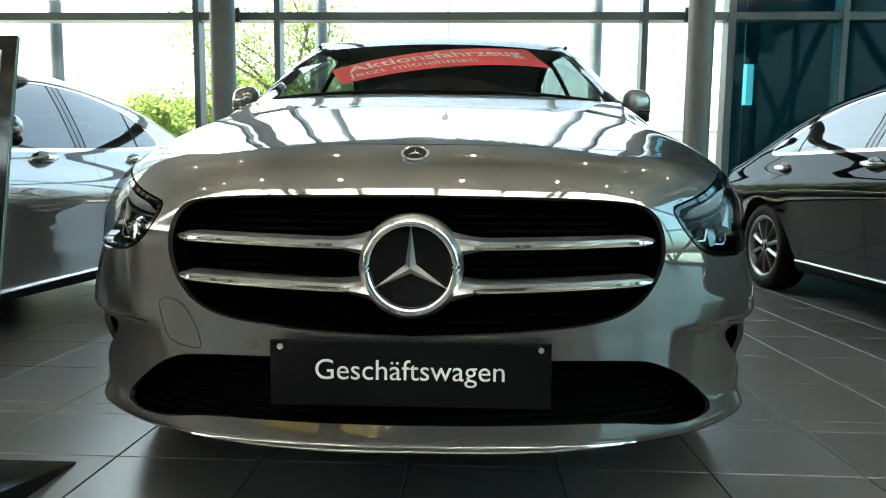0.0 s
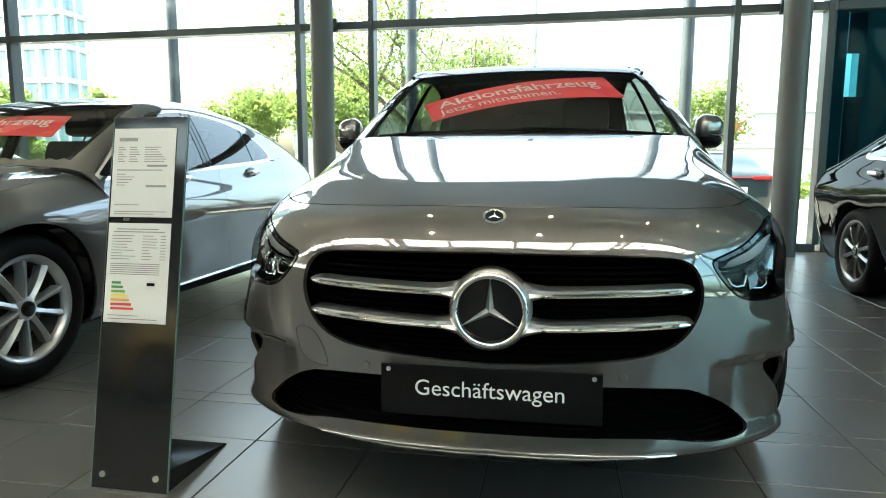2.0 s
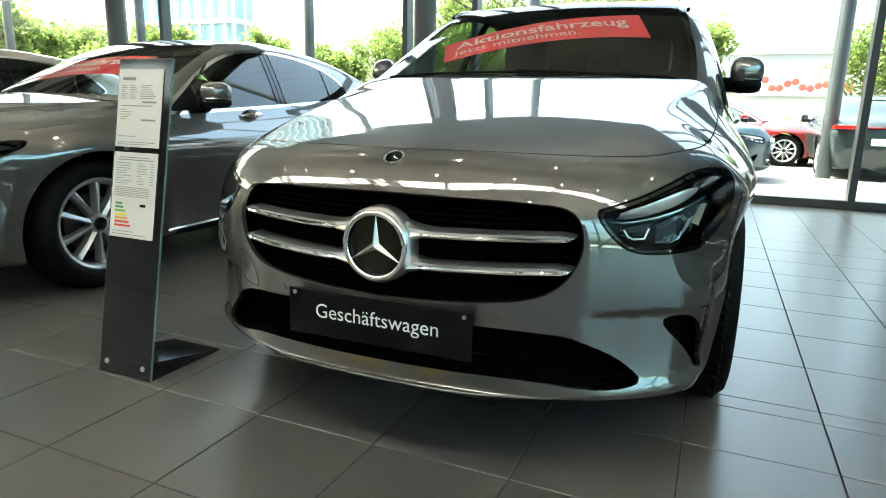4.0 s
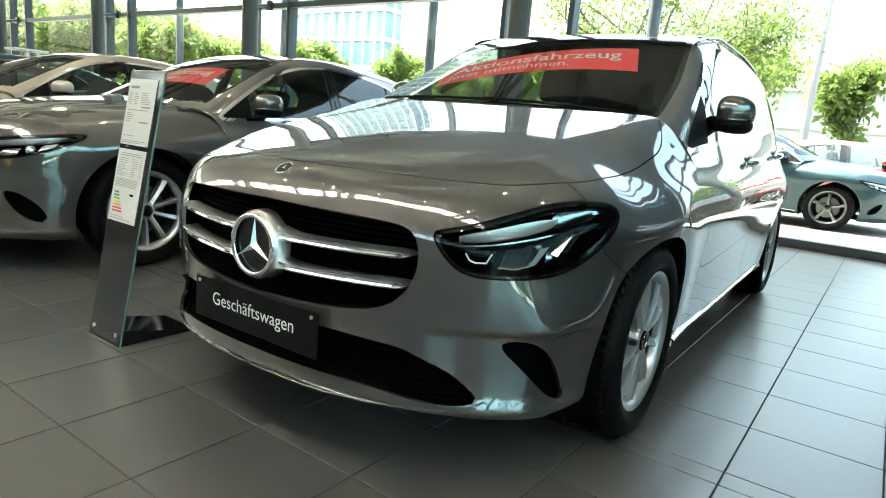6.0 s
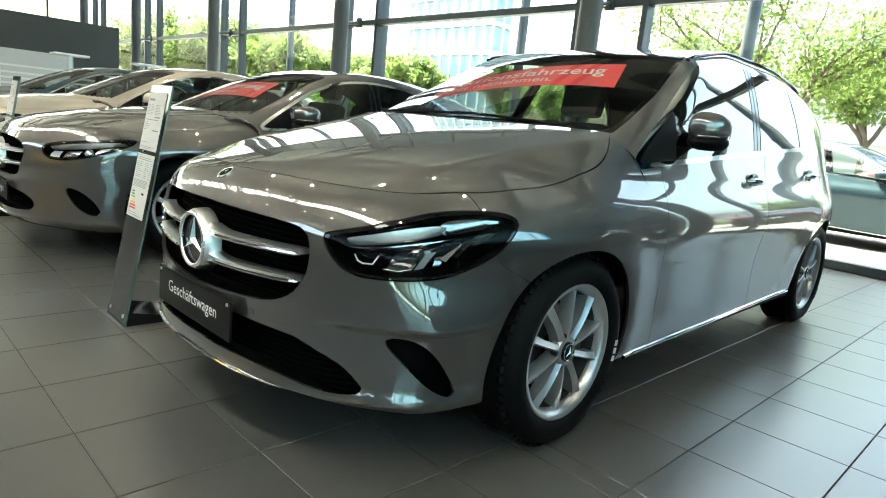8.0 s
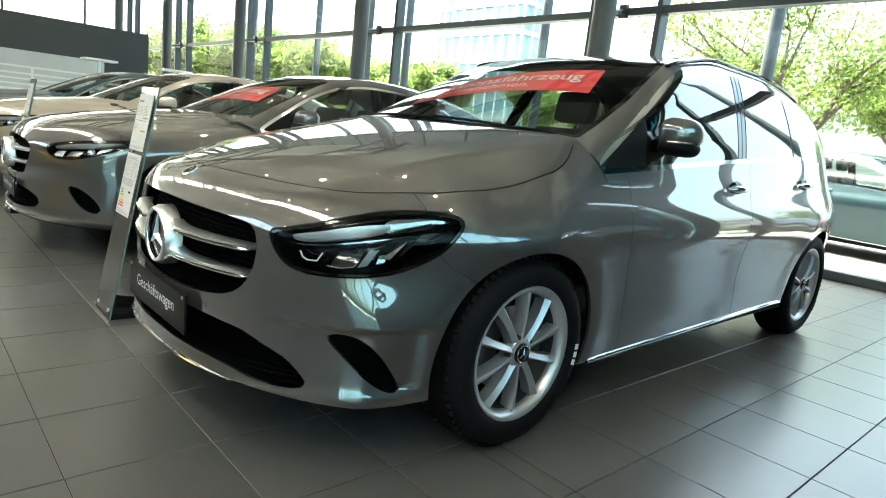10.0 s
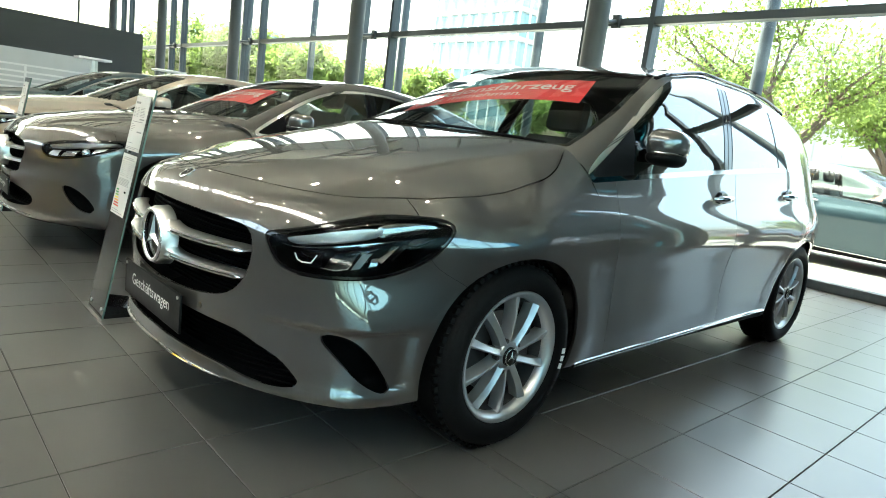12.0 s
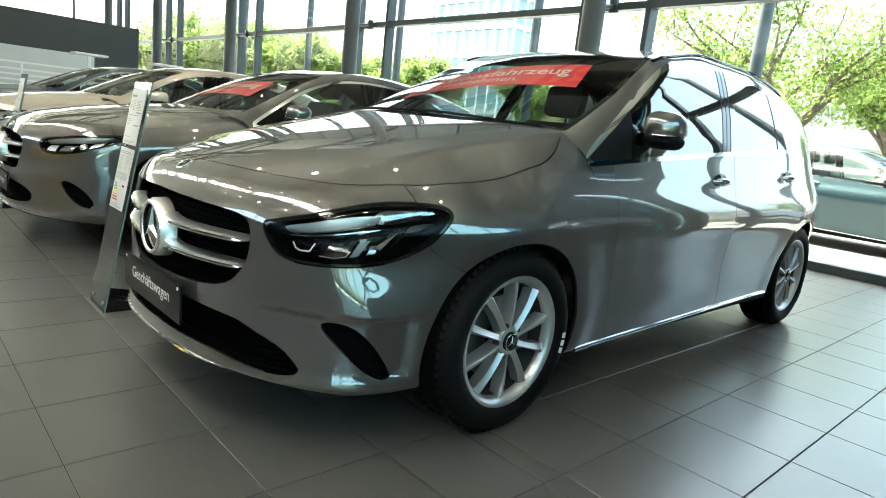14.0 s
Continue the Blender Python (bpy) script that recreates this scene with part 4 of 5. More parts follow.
def headlamp_inside(s, lens, sgn, feat, fine):
    """Reflectors and light guides inside a headlamp."""
    lp = np.array(feat["lamp"])
    col = round_poly(lp, 2)
    q0, q1 = col[:, 0].min(), col[:, 0].max()

    def spot(u, w, d):
        """A point at u along the lamp, w up it, d behind its glass."""
        q = q0 + u * (q1 - q0)
        q = min(max(q, q0 + 0.004), q1 - 0.004)
        zs = [a[1] + (b[1] - a[1]) * (q - a[0]) / (b[0] - a[0]) for a, b in zip(col, np.roll(col, -1, 0)) if (a[0] - q) * (b[0] - q) < 0]
        zs = zs or [float(lp[:, 1].mean())] * 2
        z = min(zs) + w * (max(zs) - min(zs))
        lo, hi = 0.2, 1.0
        x = 0.6
        for _ in range(14):
            x = (lo + hi) / 2
            y = (q - 0.54 * x) / 0.84
            if s.value(np.array([x, y, z]), False) < 0:
                lo = x
            else:
                hi = x
        # moving along q keeps the point on the skin; d goes in
        p = np.array([x, (q - 0.54 * x) / 0.84, z])
        n = s.normal(p, False)
        p = p - n * d
        return (sgn * p[0], p[1], p[2])
    def blade(name, u0, u1, w0, w1, d0, d1, material, n=18, lean=0.0):
        """A strip between two heights of the lamp."""
        bm = bmesh.new()
        last = None
        for u in np.linspace(u0, u1, n):
            f = (u - u0) / (u1 - u0)
            k = 1 if lean else 1 - 0.6 * max(0, (f - 0.5) / 0.5) ** 2 - 0.5 * max(0, (0.15 - f) / 0.15) ** 2
            mid = (w0 + w1) / 2
            q = [bm.verts.new(spot(u + lean * (w - w0), mid + (w - mid) * k, d)) for w, d in ((w0, d0 + 0.012), (w0 + 0.004, d0), (mid, (d0 + d1) / 2 - 0.004), (w1, d1))]
            if last:
                for a in range(3):
                    bm.faces.new((last[a], last[a + 1], q[a + 1], q[a]))
            last = q
        bmesh.ops.recalc_face_normals(bm, faces=bm.faces)
        return part(name, bm, material, lens, smooth=True)
    if not fine:
        blade("daylight_guide", 0.08, 0.94, 0.72, 0.93, 0.03, 0.014, SATIN, 8)
        bm = bmesh.new()
        bmesh.ops.create_uvsphere(bm, u_segments=14, v_segments=8, radius=0.03)
        part("projector", moved(bm, Matrix.Translation(spot(0.5, 0.36, 0.045))), CHROME, lens, smooth=True)
        blade("reflector", 0.07, 0.18, 0.12, 0.60, 0.020, 0.036, LAMPW, 4, 0.05)
        blade("reflector", 0.22, 0.38, 0.14, 0.58, 0.022, 0.040, LAMPM, 5, 0.1)
        blade("reflector", 0.58, 0.72, 0.2, 0.6, 0.022, 0.036, LAMPW, 5, 0.1)
        return
    blade("daylight_guide", 0.10, 0.60, 0.72, 0.88, 0.030, 0.014, LAMPW)
    blade("brow", 0.57, 0.93, 0.72, 0.92, 0.030, 0.016, LAMPM)
    blade("light_guide", 0.04, 0.74, 0.60, 0.655, 0.046, 0.036, LAMPM)
    part("guide_edge", tube([spot(u, 0.93, 0.016) for u in np.linspace(0.2, 0.92, 14)], 0.0018, 6), GLOSSB, lens, smooth=True)
    part("light_clasp", tube([spot(0.125, 0.46, 0.04), spot(0.14, 0.30, 0.04), spot(0.165, 0.25, 0.04), spot(0.215, 0.26, 0.04), spot(0.245, 0.46, 0.04)], 0.0022, 6), SATIN, lens, smooth=True)
    blade("projector", 0.10, 0.25, 0.12, 0.54, 0.075, 0.055, GLOSSB, 6, 0.06)
    blade("projector", 0.28, 0.44, 0.13, 0.56, 0.050, 0.070, GLOSSB, 6, 0.14)
    part("module_edge", tube([spot(0.27, 0.17, 0.04), spot(0.36, 0.13, 0.038), spot(0.43, 0.15, 0.038), spot(0.455, 0.24, 0.04)], 0.0022, 6), LAMPM, lens, smooth=True)
    blade("crystal", 0.455, 0.515, 0.12, 0.42, 0.050, 0.036, LAMPW, 5, 0.16)
    blade("crystal", 0.52, 0.56, 0.20, 0.52, 0.046, 0.056, LAMPM, 4, -0.08)
    blade("crystal", 0.555, 0.60, 0.12, 0.24, 0.040, 0.050, LAMPM, 4, 0.2)
    blade("crystal", 0.40, 0.45, 0.42, 0.56, 0.055, 0.048, GLOSSB, 4, 0.2)
    for u in (0.60, 0.66):
        bm = bmesh.new()
        q = [spot(u, 0.22, 0.045), spot(u + 0.022, 0.18, 0.030), spot(u + 0.105, 0.50, 0.030), spot(u + 0.08, 0.54, 0.050)]
        bm.faces.new([bm.verts.new(p) for p in q])
        part("fin", bm, LAMPM if u < 0.63 else GLOSSB, lens)
    blade("side_marker", 0.76, 0.92, 0.30, 0.62, 0.05, 0.03, LAMPM, 8)


def nose_parts(s, car, feat, fine):
    """Grille, star, plate, intake mesh, chrome lip and badge."""
    zc = feat["star"]
    y0 = float(front_y(s, 0.0, zc)) - 0.012
    gr = new("grille")
    gr.parent = car
    for up, z_in, z_tip in ((1, zc + 0.040, zc + 0.047), (-1, zc - 0.040, zc - 0.030)):
        for sgn in (1, -1):
            bm = bmesh.new()
            rows = []
            for u in np.linspace(0, 1, 22):
                x = 0.075 + u * (feat.get("bar", 0.475) - 0.075)
                z = z_in + (z_tip - z_in) * u
                h = 0.011 + 0.014 * max(0, 1 - u / 0.2) ** 2 if u < 0.9 else 0.011 * (1 - ((u - 0.9) / 0.1) ** 2 * 0.75)
                y = float(front_y(s, x, z)) + 0.004 * u
                rows.append([bm.verts.new((sgn * x, y + dy, z + dz)) for dy, dz in ((0.045, h * 0.9), (0.012, h), (-0.002, h * 0.55), (0.006, 0), (-0.004, -h * 0.5), (0.010, -h), (0.045, -h * 0.9))])
            for p, q in zip(rows, rows[1:]):
                for k in range(6):
                    bm.faces.new((p[k], p[k + 1], q[k + 1], q[k]))
            bm.faces.new(rows[-1])
            bmesh.ops.recalc_face_normals(bm, faces=bm.faces)
            lv_ = part("louvre", bm, SATIN, gr, "satin silver louvre", smooth=True)
            if fine:
                pts = []
                for u in np.linspace(0.10, 0.985, 24):
                    x = 0.075 + u * (feat.get("bar", 0.475) - 0.075)
                    z = z_in + (z_tip - z_in) * u - 0.0045
                    pts.append((sgn * x, float(front_y(s, x, z)) + 0.004 * u - 0.002, z))
                part("louvre_trim", tube(pts, [0.0062 * min(1.0, (0.985 - u) / 0.05 + 0.25, (u - 0.10) / 0.03 + 0.2) for u in np.linspace(0.10, 0.985, 24)], 8), CHROME, lv_, "polished chrome edge", smooth=True)
    R = 0.082
    ring = part("collar", moved(lathe([(R + 0.016, 0.05), (R + 0.014, 0.012), (R + 0.007, 0.0), (R + 0.004, 0.006)], 56, "Y"), Matrix.Translation((0, y0, zc))), SATIN, gr, smooth=True)
    part("ring", moved(tube([(R * math.cos(a), 0, R * math.sin(a)) for a in np.linspace(0, 2 * math.pi, 56, endpoint=False)], 0.0075, 10, True), Matrix.Translation((0, y0, zc))), CHROME, gr, "polished chrome ring", smooth=True)
    part("disc", moved(lathe([(R, 0.008), (0.0, 0.008)], 48, "Y"), Matrix.Translation((0, y0, zc))), GLOSSB, gr, "gloss black disc")
    part("star", moved(star_mesh(R - 0.002, 0.014, 0.14), Matrix.Translation((0, y0 + 0.006, zc))), SATIN, gr, "faceted chrome three-armed star")
    part("radiator_screen", screen_mesh(s, feat["grille"], 0.085, 0.015), MESHB, gr, "black mesh behind the louvres")
    part("intake_screen", screen_mesh(s, feat["intake"], 0.070, 0.016), MESHB, car, "black mesh in the lower intake")
    # lip
    zl = feat.get("lip", 0.222)
    xs = np.linspace(-0.44, 0.44, 40)
    zs = zl - 0.005 * (xs / 0.44) ** 2
    part("lip_strip", tube([(x, yl - 0.004, z) for x, yl, z in zip(xs, front_y(s, np.abs(xs), zs), zs)], [0.002 + 0.0045 * (1 - (x / 0.44) ** 4) for x in xs], 8), CHROME, car, "chrome strip along the front lip", smooth=True)
    if "plate" in feat:
        z0, z1 = feat["plate"]
        yp = float(front_y(s, 0.0, z1)) - 0.014
        pl = part("number_plate", moved(boxes((-0.26, 0.26, 0, 0.008, z0, z1), bevel=0.003), Matrix.Translation((0, yp, 0))), PLATEB, car, "black plate board with white writing")
        vs, fs, w = lettering("Geschäftswagen", 0.062)
        k = 0.352 / w
        letters("lettering", "Geschäftswagen", 0.062 * k, lambda a, b: (a - 0.178, yp - 0.0015, (z0 + z1) / 2 + b - 0.010), WHITE, pl)
        for x in (-0.24, 0.24):
            bm = bmesh.new()
            rod(bm, (x, yp - 0.003, z1 - 0.012), (x, yp + 0.004, z1 - 0.012), 0.0055, n=12)
            part("screw", bm, SATIN, pl)
    if "badge" in feat:
        yb = feat["badge"]
        zb = float(top_z(s, 0.0, yb, False))
        n = Vector(s.normal(np.array([0.0, yb, zb]), False))
        m = Matrix.Translation((0, yb, zb)) @ n.to_track_quat("-Y", "Z").to_matrix().to_4x4() @ Matrix.Diagonal((1.0, 1.0, 1.0, 1))
        b = part("badge", moved(lathe([(0.028, 0.002), (0.028, -0.003), (0.023, -0.0042), (0.0215, -0.003), (0.0, -0.003)], 36, "Y"), m), CHROME, car, "round silver badge", smooth=True)
        part("badge_ground", moved(lathe([(0.0215, -0.0034), (0.0, -0.0034)], 32, "Y"), m), GLOSSB, b)
        part("badge_star", moved(star_mesh(0.019, 0.003), m @ Matrix.Translation((0, -0.003, 0))), CHROME, b)
    if fine:
        ring = round_poly([(-0.524, 0.506), (-0.461, 0.506), (-0.430, 0.46), (-0.416, 0.417), (-0.424, 0.408), (-0.494, 0.417), (-0.51, 0.449)], 3)
        part("tow_eye_cover", tube([(x, float(front_y(s, -x, z)) + 0.0002, z) for x, z in ring], 0.0010, 5, True), PLASTIC, car)
    for x, z in feat.get("sensors", ()):
        y = float(front_y(s, abs(x), z))
        n = Vector(s.normal(np.array([x, y, z]), False))
        part("parking_sensor", moved(lathe([(0.010, 0.001), (0.010, -0.0012), (0.008, -0.0018), (0.0, -0.0018)], 24, "Y"), Matrix.Translation((x, y, z)) @ n.to_track_quat("-Y", "Z").to_matrix().to_4x4()), GREY, car)


def screen_mesh(s, poly, depth, cell):
    """A mesh of slanting bars behind an opening."""
    poly = np.array(poly)
    hp = np.concatenate([poly, (poly * [-1, 1])[::-1]])
    z0, z1, w = poly[:, 1].min(), poly[:, 1].max(), poly[:, 0].max()
    bm = bmesh.new()
    for z in np.arange(z0, z1, cell):
        xs = np.linspace(-w, w, 60)
        ok = polyfield(xs, np.full(60, z), hp) < 0.012
        last = None
        fy = front_y(s, np.abs(xs), z) + depth - 0.016
        for x, o, y in zip(xs, ok, fy):
            if not o:
                last = None
                continue
            q = [bm.verts.new((x, y + dy, z + dz)) for dy, dz in ((0.012, 0.003), (0.0, 0.0022), (0.0, -0.0022), (0.012, -0.003))]
            if last:
                for k in range(3):
                    bm.faces.new((last[k], last[k + 1], q[k + 1], q[k]))
            last = q
    return bm


def inside(s, car, fine):
    """Seats, dashboard, wheel and floor of the cabin."""
    c = s.cowl
    part("cabin_floor", boxes((-0.68, 0.68, c - 0.1, c + 2.9, 0.28, 0.34)), CABIN, car)
    part("dashboard", boxes((-0.66, 0.66, c + 0.08, c + 0.62, 0.62, 0.93), bevel=0.06), CABIN, car, smooth=True)
    for x in (-0.36, 0.36):
        seat(car, x, c + 1.15)
    seat(car, 0.0, c + 2.0, 1.2)
    bm = tube([(0.18 * math.cos(a), 0, 0.18 * math.sin(a)) for a in np.linspace(0, 2 * math.pi, 32, endpoint=False)], 0.014, 8, True)
    rod(bm, (-0.17, 0, 0), (0.17, 0, 0), 0.018, n=8)
    part("steering_wheel", moved(bm, pose(0.36, c + 0.72, 0.90, -22)), CABIN, car, smooth=True)
    part("rear_view_mirror", moved(boxes((-0.11, 0.11, -0.01, 0.01, -0.03, 0.03), bevel=0.008), pose(0, c + 0.78, float(s.roof(c + 0.78)) - 0.10, -8)), CABIN, car, smooth=True)


def banner_on(s, car, o=(-0.363, 1.281), ax=(0.833, 0.285), up=(-0.085, 0.225)):
    """The red sales film inside the windscreen."""
    o, ax, up = np.array(o), np.array(ax), np.array(up)

    def place(u, w, lift=0.006):
        u, w = np.asarray(u, float), np.asarray(w, float)
        q = o + u[..., None] * ax + w[..., None] * up
        x, y = q[..., 0], q[..., 1]
        p = np.stack([x, y, top_z(s, np.abs(x), y)], -1)
        return p - s.normal(p, True) * lift
    u, w = np.meshgrid(np.linspace(0, 1, 25), np.linspace(0, 1, 9), indexing="ij")
    pts = place(u, w)
    bm = bmesh.new()
    g = [[bm.verts.new(pts[i, j]) for j in range(9)] for i in range(25)]
    for i in range(24):
        for j in range(8):
            bm.faces.new((g[i][j], g[i + 1][j], g[i + 1][j + 1], g[i][j + 1]))
    b = part("sales_banner", bm, RED, car, "red film banner with white writing inside the windscreen", smooth=True)
    for words, size, u0, w0, width, high in (("Aktionsfahrzeug", 0.1, 0.06, 0.50, 0.86, 0.34), ("Jetzt mitnehmen.", 0.07, 0.05, 0.17, 0.62, 0.24)):
        vs, fs, wd = lettering(words, size, 0.0, 0.0012 if size > 0.08 else 0.0)
        hgt = max(v.y for v in vs)
        q = place(u0 + np.array([v.x for v in vs]) * width / wd, w0 + np.array([v.y for v in vs]) * high / hgt, 0.0035)
        me = bpy.data.meshes.new("lettering")
        me.from_pydata(q.tolist(), [], fs)
        me.materials.append(WHITE)
        finish(new("lettering", me), b)


MAIN_FEAT = dict(
    grille=[(0.0, 0.718), (0.285, 0.715), (0.40, 0.709), (0.445, 0.702), (0.475, 0.682), (0.492, 0.64), (0.490, 0.585), (0.461, 0.528), (0.413, 0.492), (0.344, 0.474), (0.182, 0.460), (0.0, 0.453)], bar=0.468,
    intake=[(0.0, 0.412), (0.255, 0.410), (0.406, 0.402), (0.482, 0.392), (0.564, 0.344), (0.635, 0.281), (0.637, 0.264), (0.587, 0.253), (0.51, 0.260), (0.41, 0.280), (0.258, 0.286), (0.0, 0.286)],
    lamp=[(0.378, 0.693), (0.409, 0.633), (0.455, 0.599), (0.545, 0.597), (0.682, 0.604), (0.758, 0.618), (0.857, 0.665), (0.908, 0.72), (0.931, 0.757), (0.900, 0.777), (0.811, 0.783), (0.697, 0.777), (0.585, 0.750), (0.478, 0.719), (0.412, 0.702)],
    fog=[(0.545, 0.423), (0.596, 0.438), (0.655, 0.426), (0.710, 0.378), (0.760, 0.300), (0.785, 0.252), (0.731, 0.260), (0.683, 0.293), (0.622, 0.353)],
    hood=[(0.0, 0.143), (0.174, 0.158), (0.386, 0.21), (0.551, 0.285), (0.629, 0.371), (0.689, 0.483), (0.722, 0.57), (0.737, 0.714), (0.75, 0.88), (0.757, 1.015), (0.75, 1.08), (0.733, 1.14), (0.69, 1.215), (0.648, 1.275), (0.64, 1.6), (0.0, 1.6)],
    seam=([0.2, 0.57, 0.64, 0.784, 0.83, 1.0], [0.69, 0.658, 0.531, 0.486, 0.480, 0.45]),
    dlo=[(1.270, 0.945), (1.36, 1.008), (1.496, 1.091), (1.654, 1.186), (1.818, 1.285), (1.99, 1.371), (2.142, 1.412), (2.527, 1.450), (2.79, 1.443), (3.204, 1.408), (3.404, 1.325), (3.534, 1.22), (3.62, 1.12), (3.60, 1.108), (3.176, 1.088), (2.494, 1.041), (1.833, 0.991), (1.475, 0.961), (1.29, 0.944)],
    screen=[(0.0, 1.07), (0.672, 1.10), (0.668, 1.214), (0.646, 1.433), (0.615, 1.608), (0.590, 1.751), (0.558, 1.890), (0.30, 1.915), (0.0, 1.92)],
    pillars=(1.56, 2.455, 3.19), lean=0.28, lean_rear=0.0, trim=0.019,
    sill=(0.218, 0.019), belt=curve([1.2, 1.88, 2.55, 3.7], [0.95, 0.998, 1.045, 1.11]),
    doors=(([0.2, 0.242, 0.485, 0.72, 0.942, 1.0], [1.50, 1.49, 1.435, 1.373, 1.424, 1.43]), ([0.22, 0.27, 0.57, 0.743, 1.0], [2.545, 2.532, 2.446, 2.454, 2.553]), ([0.25, 0.5, 0.7, 1.0, 1.12], [3.20, 3.26, 3.40, 3.56, 3.60])),
    gap=0.0019, arch=(0.366, 0.356), handles=((2.336, 0.889), (3.285, 0.926)), mirror=(1.655, 1.065), mirror_size=(0.134, 0.084, 0.142), star=0.586, plate=(0.325, 0.449), badge=0.100, track=0.858,
    sensors=((-0.307, 0.43), (0.307, 0.43)), lip=0.243)

HATCH = Shape(
    side=([0.15, 0.2, 0.3, 0.45, 0.55, 0.65, 0.72, 0.84, 0.92, 1.0, 1.1, 1.2, 1.33, 1.5], [0.80, 0.825, 0.845, 0.862, 0.878, 0.893, 0.884, 0.82, 0.79, 0.755, 0.705, 0.65, 0.57, 0.46]),
    hood=([0.0, 0.05, 0.1, 0.2, 0.4, 0.7, 1.05, 1.3, 1.8], [0.62, 0.69, 0.745, 0.80, 0.852, 0.902, 0.945, 0.97, 1.0]),
    roof=([0.8, 1.12, 1.42, 1.76, 2.04, 2.32, 2.6, 3.0, 3.4, 3.8, 4.1, 4.4], [0.80, 0.95, 1.095, 1.245, 1.33, 1.37, 1.38, 1.355, 1.29, 1.17, 1.03, 0.85]),
    nose=([0.15, 0.2, 0.245, 0.3, 0.44, 0.55, 0.62, 0.68, 0.73, 0.9], [0.07, 0.03, 0.0, 0.012, 0.02, 0.0, 0.0, 0.015, 0.04, 0.1]),
    plan=([0.15, 0.3, 0.5, 0.7, 0.85, 1.0], [0.85, 0.68, 0.66, 0.72, 0.95, 1.2]),
    cowl=1.12, hub_f=0.88, hub_r=3.60)
HATCH_FEAT = dict(MAIN_FEAT,
    grille=[(0.0, 0.695), (0.2, 0.693), (0.36, 0.68), (0.415, 0.65), (0.42, 0.60), (0.36, 0.50), (0.30, 0.465), (0.0, 0.46)], bar=0.40,
    intake=[(0.0, 0.395), (0.30, 0.39), (0.45, 0.35), (0.47, 0.30), (0.42, 0.265), (0.0, 0.265)],
    lamp=[(0.40, 0.675), (0.41, 0.63), (0.44, 0.600), (0.55, 0.600), (0.68, 0.628), (0.80, 0.672), (0.90, 0.715), (0.93, 0.737), (0.88, 0.745), (0.75, 0.73), (0.60, 0.714), (0.50, 0.698)],
    fog=[(0.52, 0.44), (0.60, 0.44), (0.70, 0.38), (0.75, 0.30), (0.70, 0.275), (0.60, 0.32)],
    hood=[(0.0, 0.10), (0.23, 0.11), (0.34, 0.135), (0.45, 0.18), (0.534, 0.25), (0.628, 0.36), (0.697, 0.47), (0.752, 0.60), (0.77, 0.741), (0.765, 0.93), (0.74, 1.06), (0.69, 1.17), (0.65, 1.24), (0.64, 1.6), (0.0, 1.6)],
    dlo=[(1.38, 0.88), (1.60, 1.015), (1.86, 1.16), (2.12, 1.25), (2.4, 1.285), (2.75, 1.275), (3.05, 1.225), (3.25, 1.14), (3.37, 1.03), (3.33, 0.995), (2.4, 0.93), (1.8, 0.895), (1.40, 0.875)],
    screen=[(0.0, 1.145), (0.675, 1.165), (0.65, 1.36), (0.60, 1.65), (0.54, 1.94), (0.0, 1.99)],
    pillars=(1.62, 2.41, 3.05), belt=curve([1.2, 1.8, 2.4, 3.4], [0.88, 0.90, 0.935, 1.0]),
    handles=((2.05, 0.85), (2.95, 0.885)), mirror=(1.68, 0.95), star=0.575, plate=(0.31, 0.42), badge=0.075, sensors=(), lip=0.222, gap=0.0012, trim=0.018, lean=0.10, lean_rear=0.10, arch=(0.377, 0.372), track=0.845)

SALOON = Shape(
    side=([0.15, 0.2, 0.3, 0.45, 0.6, 0.72, 0.78, 0.87, 0.95, 1.03, 1.12, 1.22, 1.35, 1.5], [0.735, 0.765, 0.803, 0.846, 0.876, 0.897, 0.890, 0.845, 0.81, 0.77, 0.715, 0.66, 0.585, 0.48]),
    hood=([0.0, 0.05, 0.1, 0.2, 0.4, 0.7, 1.05, 1.3, 1.8], [0.62, 0.69, 0.745, 0.82, 0.88, 0.93, 0.97, 0.99, 1.0]),
    roof=([0.8, 1.05, 1.35, 1.7, 2.0, 2.3, 2.6, 3.0, 3.4, 3.75, 4.2, 4.6, 4.9], [0.83, 0.97, 1.12, 1.28, 1.38, 1.42, 1.43, 1.41, 1.35, 1.25, 1.07, 0.97, 0.90]),
    nose=([0.15, 0.2, 0.245, 0.3, 0.44, 0.55, 0.62, 0.68, 0.73, 0.9], [0.07, 0.03, 0.0, 0.012, 0.02, 0.0, 0.0, 0.015, 0.04, 0.1]),
    plan=([0.15, 0.3, 0.5, 0.7, 0.85, 1.0], [0.85, 0.68, 0.66, 0.72, 0.95, 1.2]),
    cowl=1.05, hub_f=0.85, hub_r=3.68, tail=4.78)
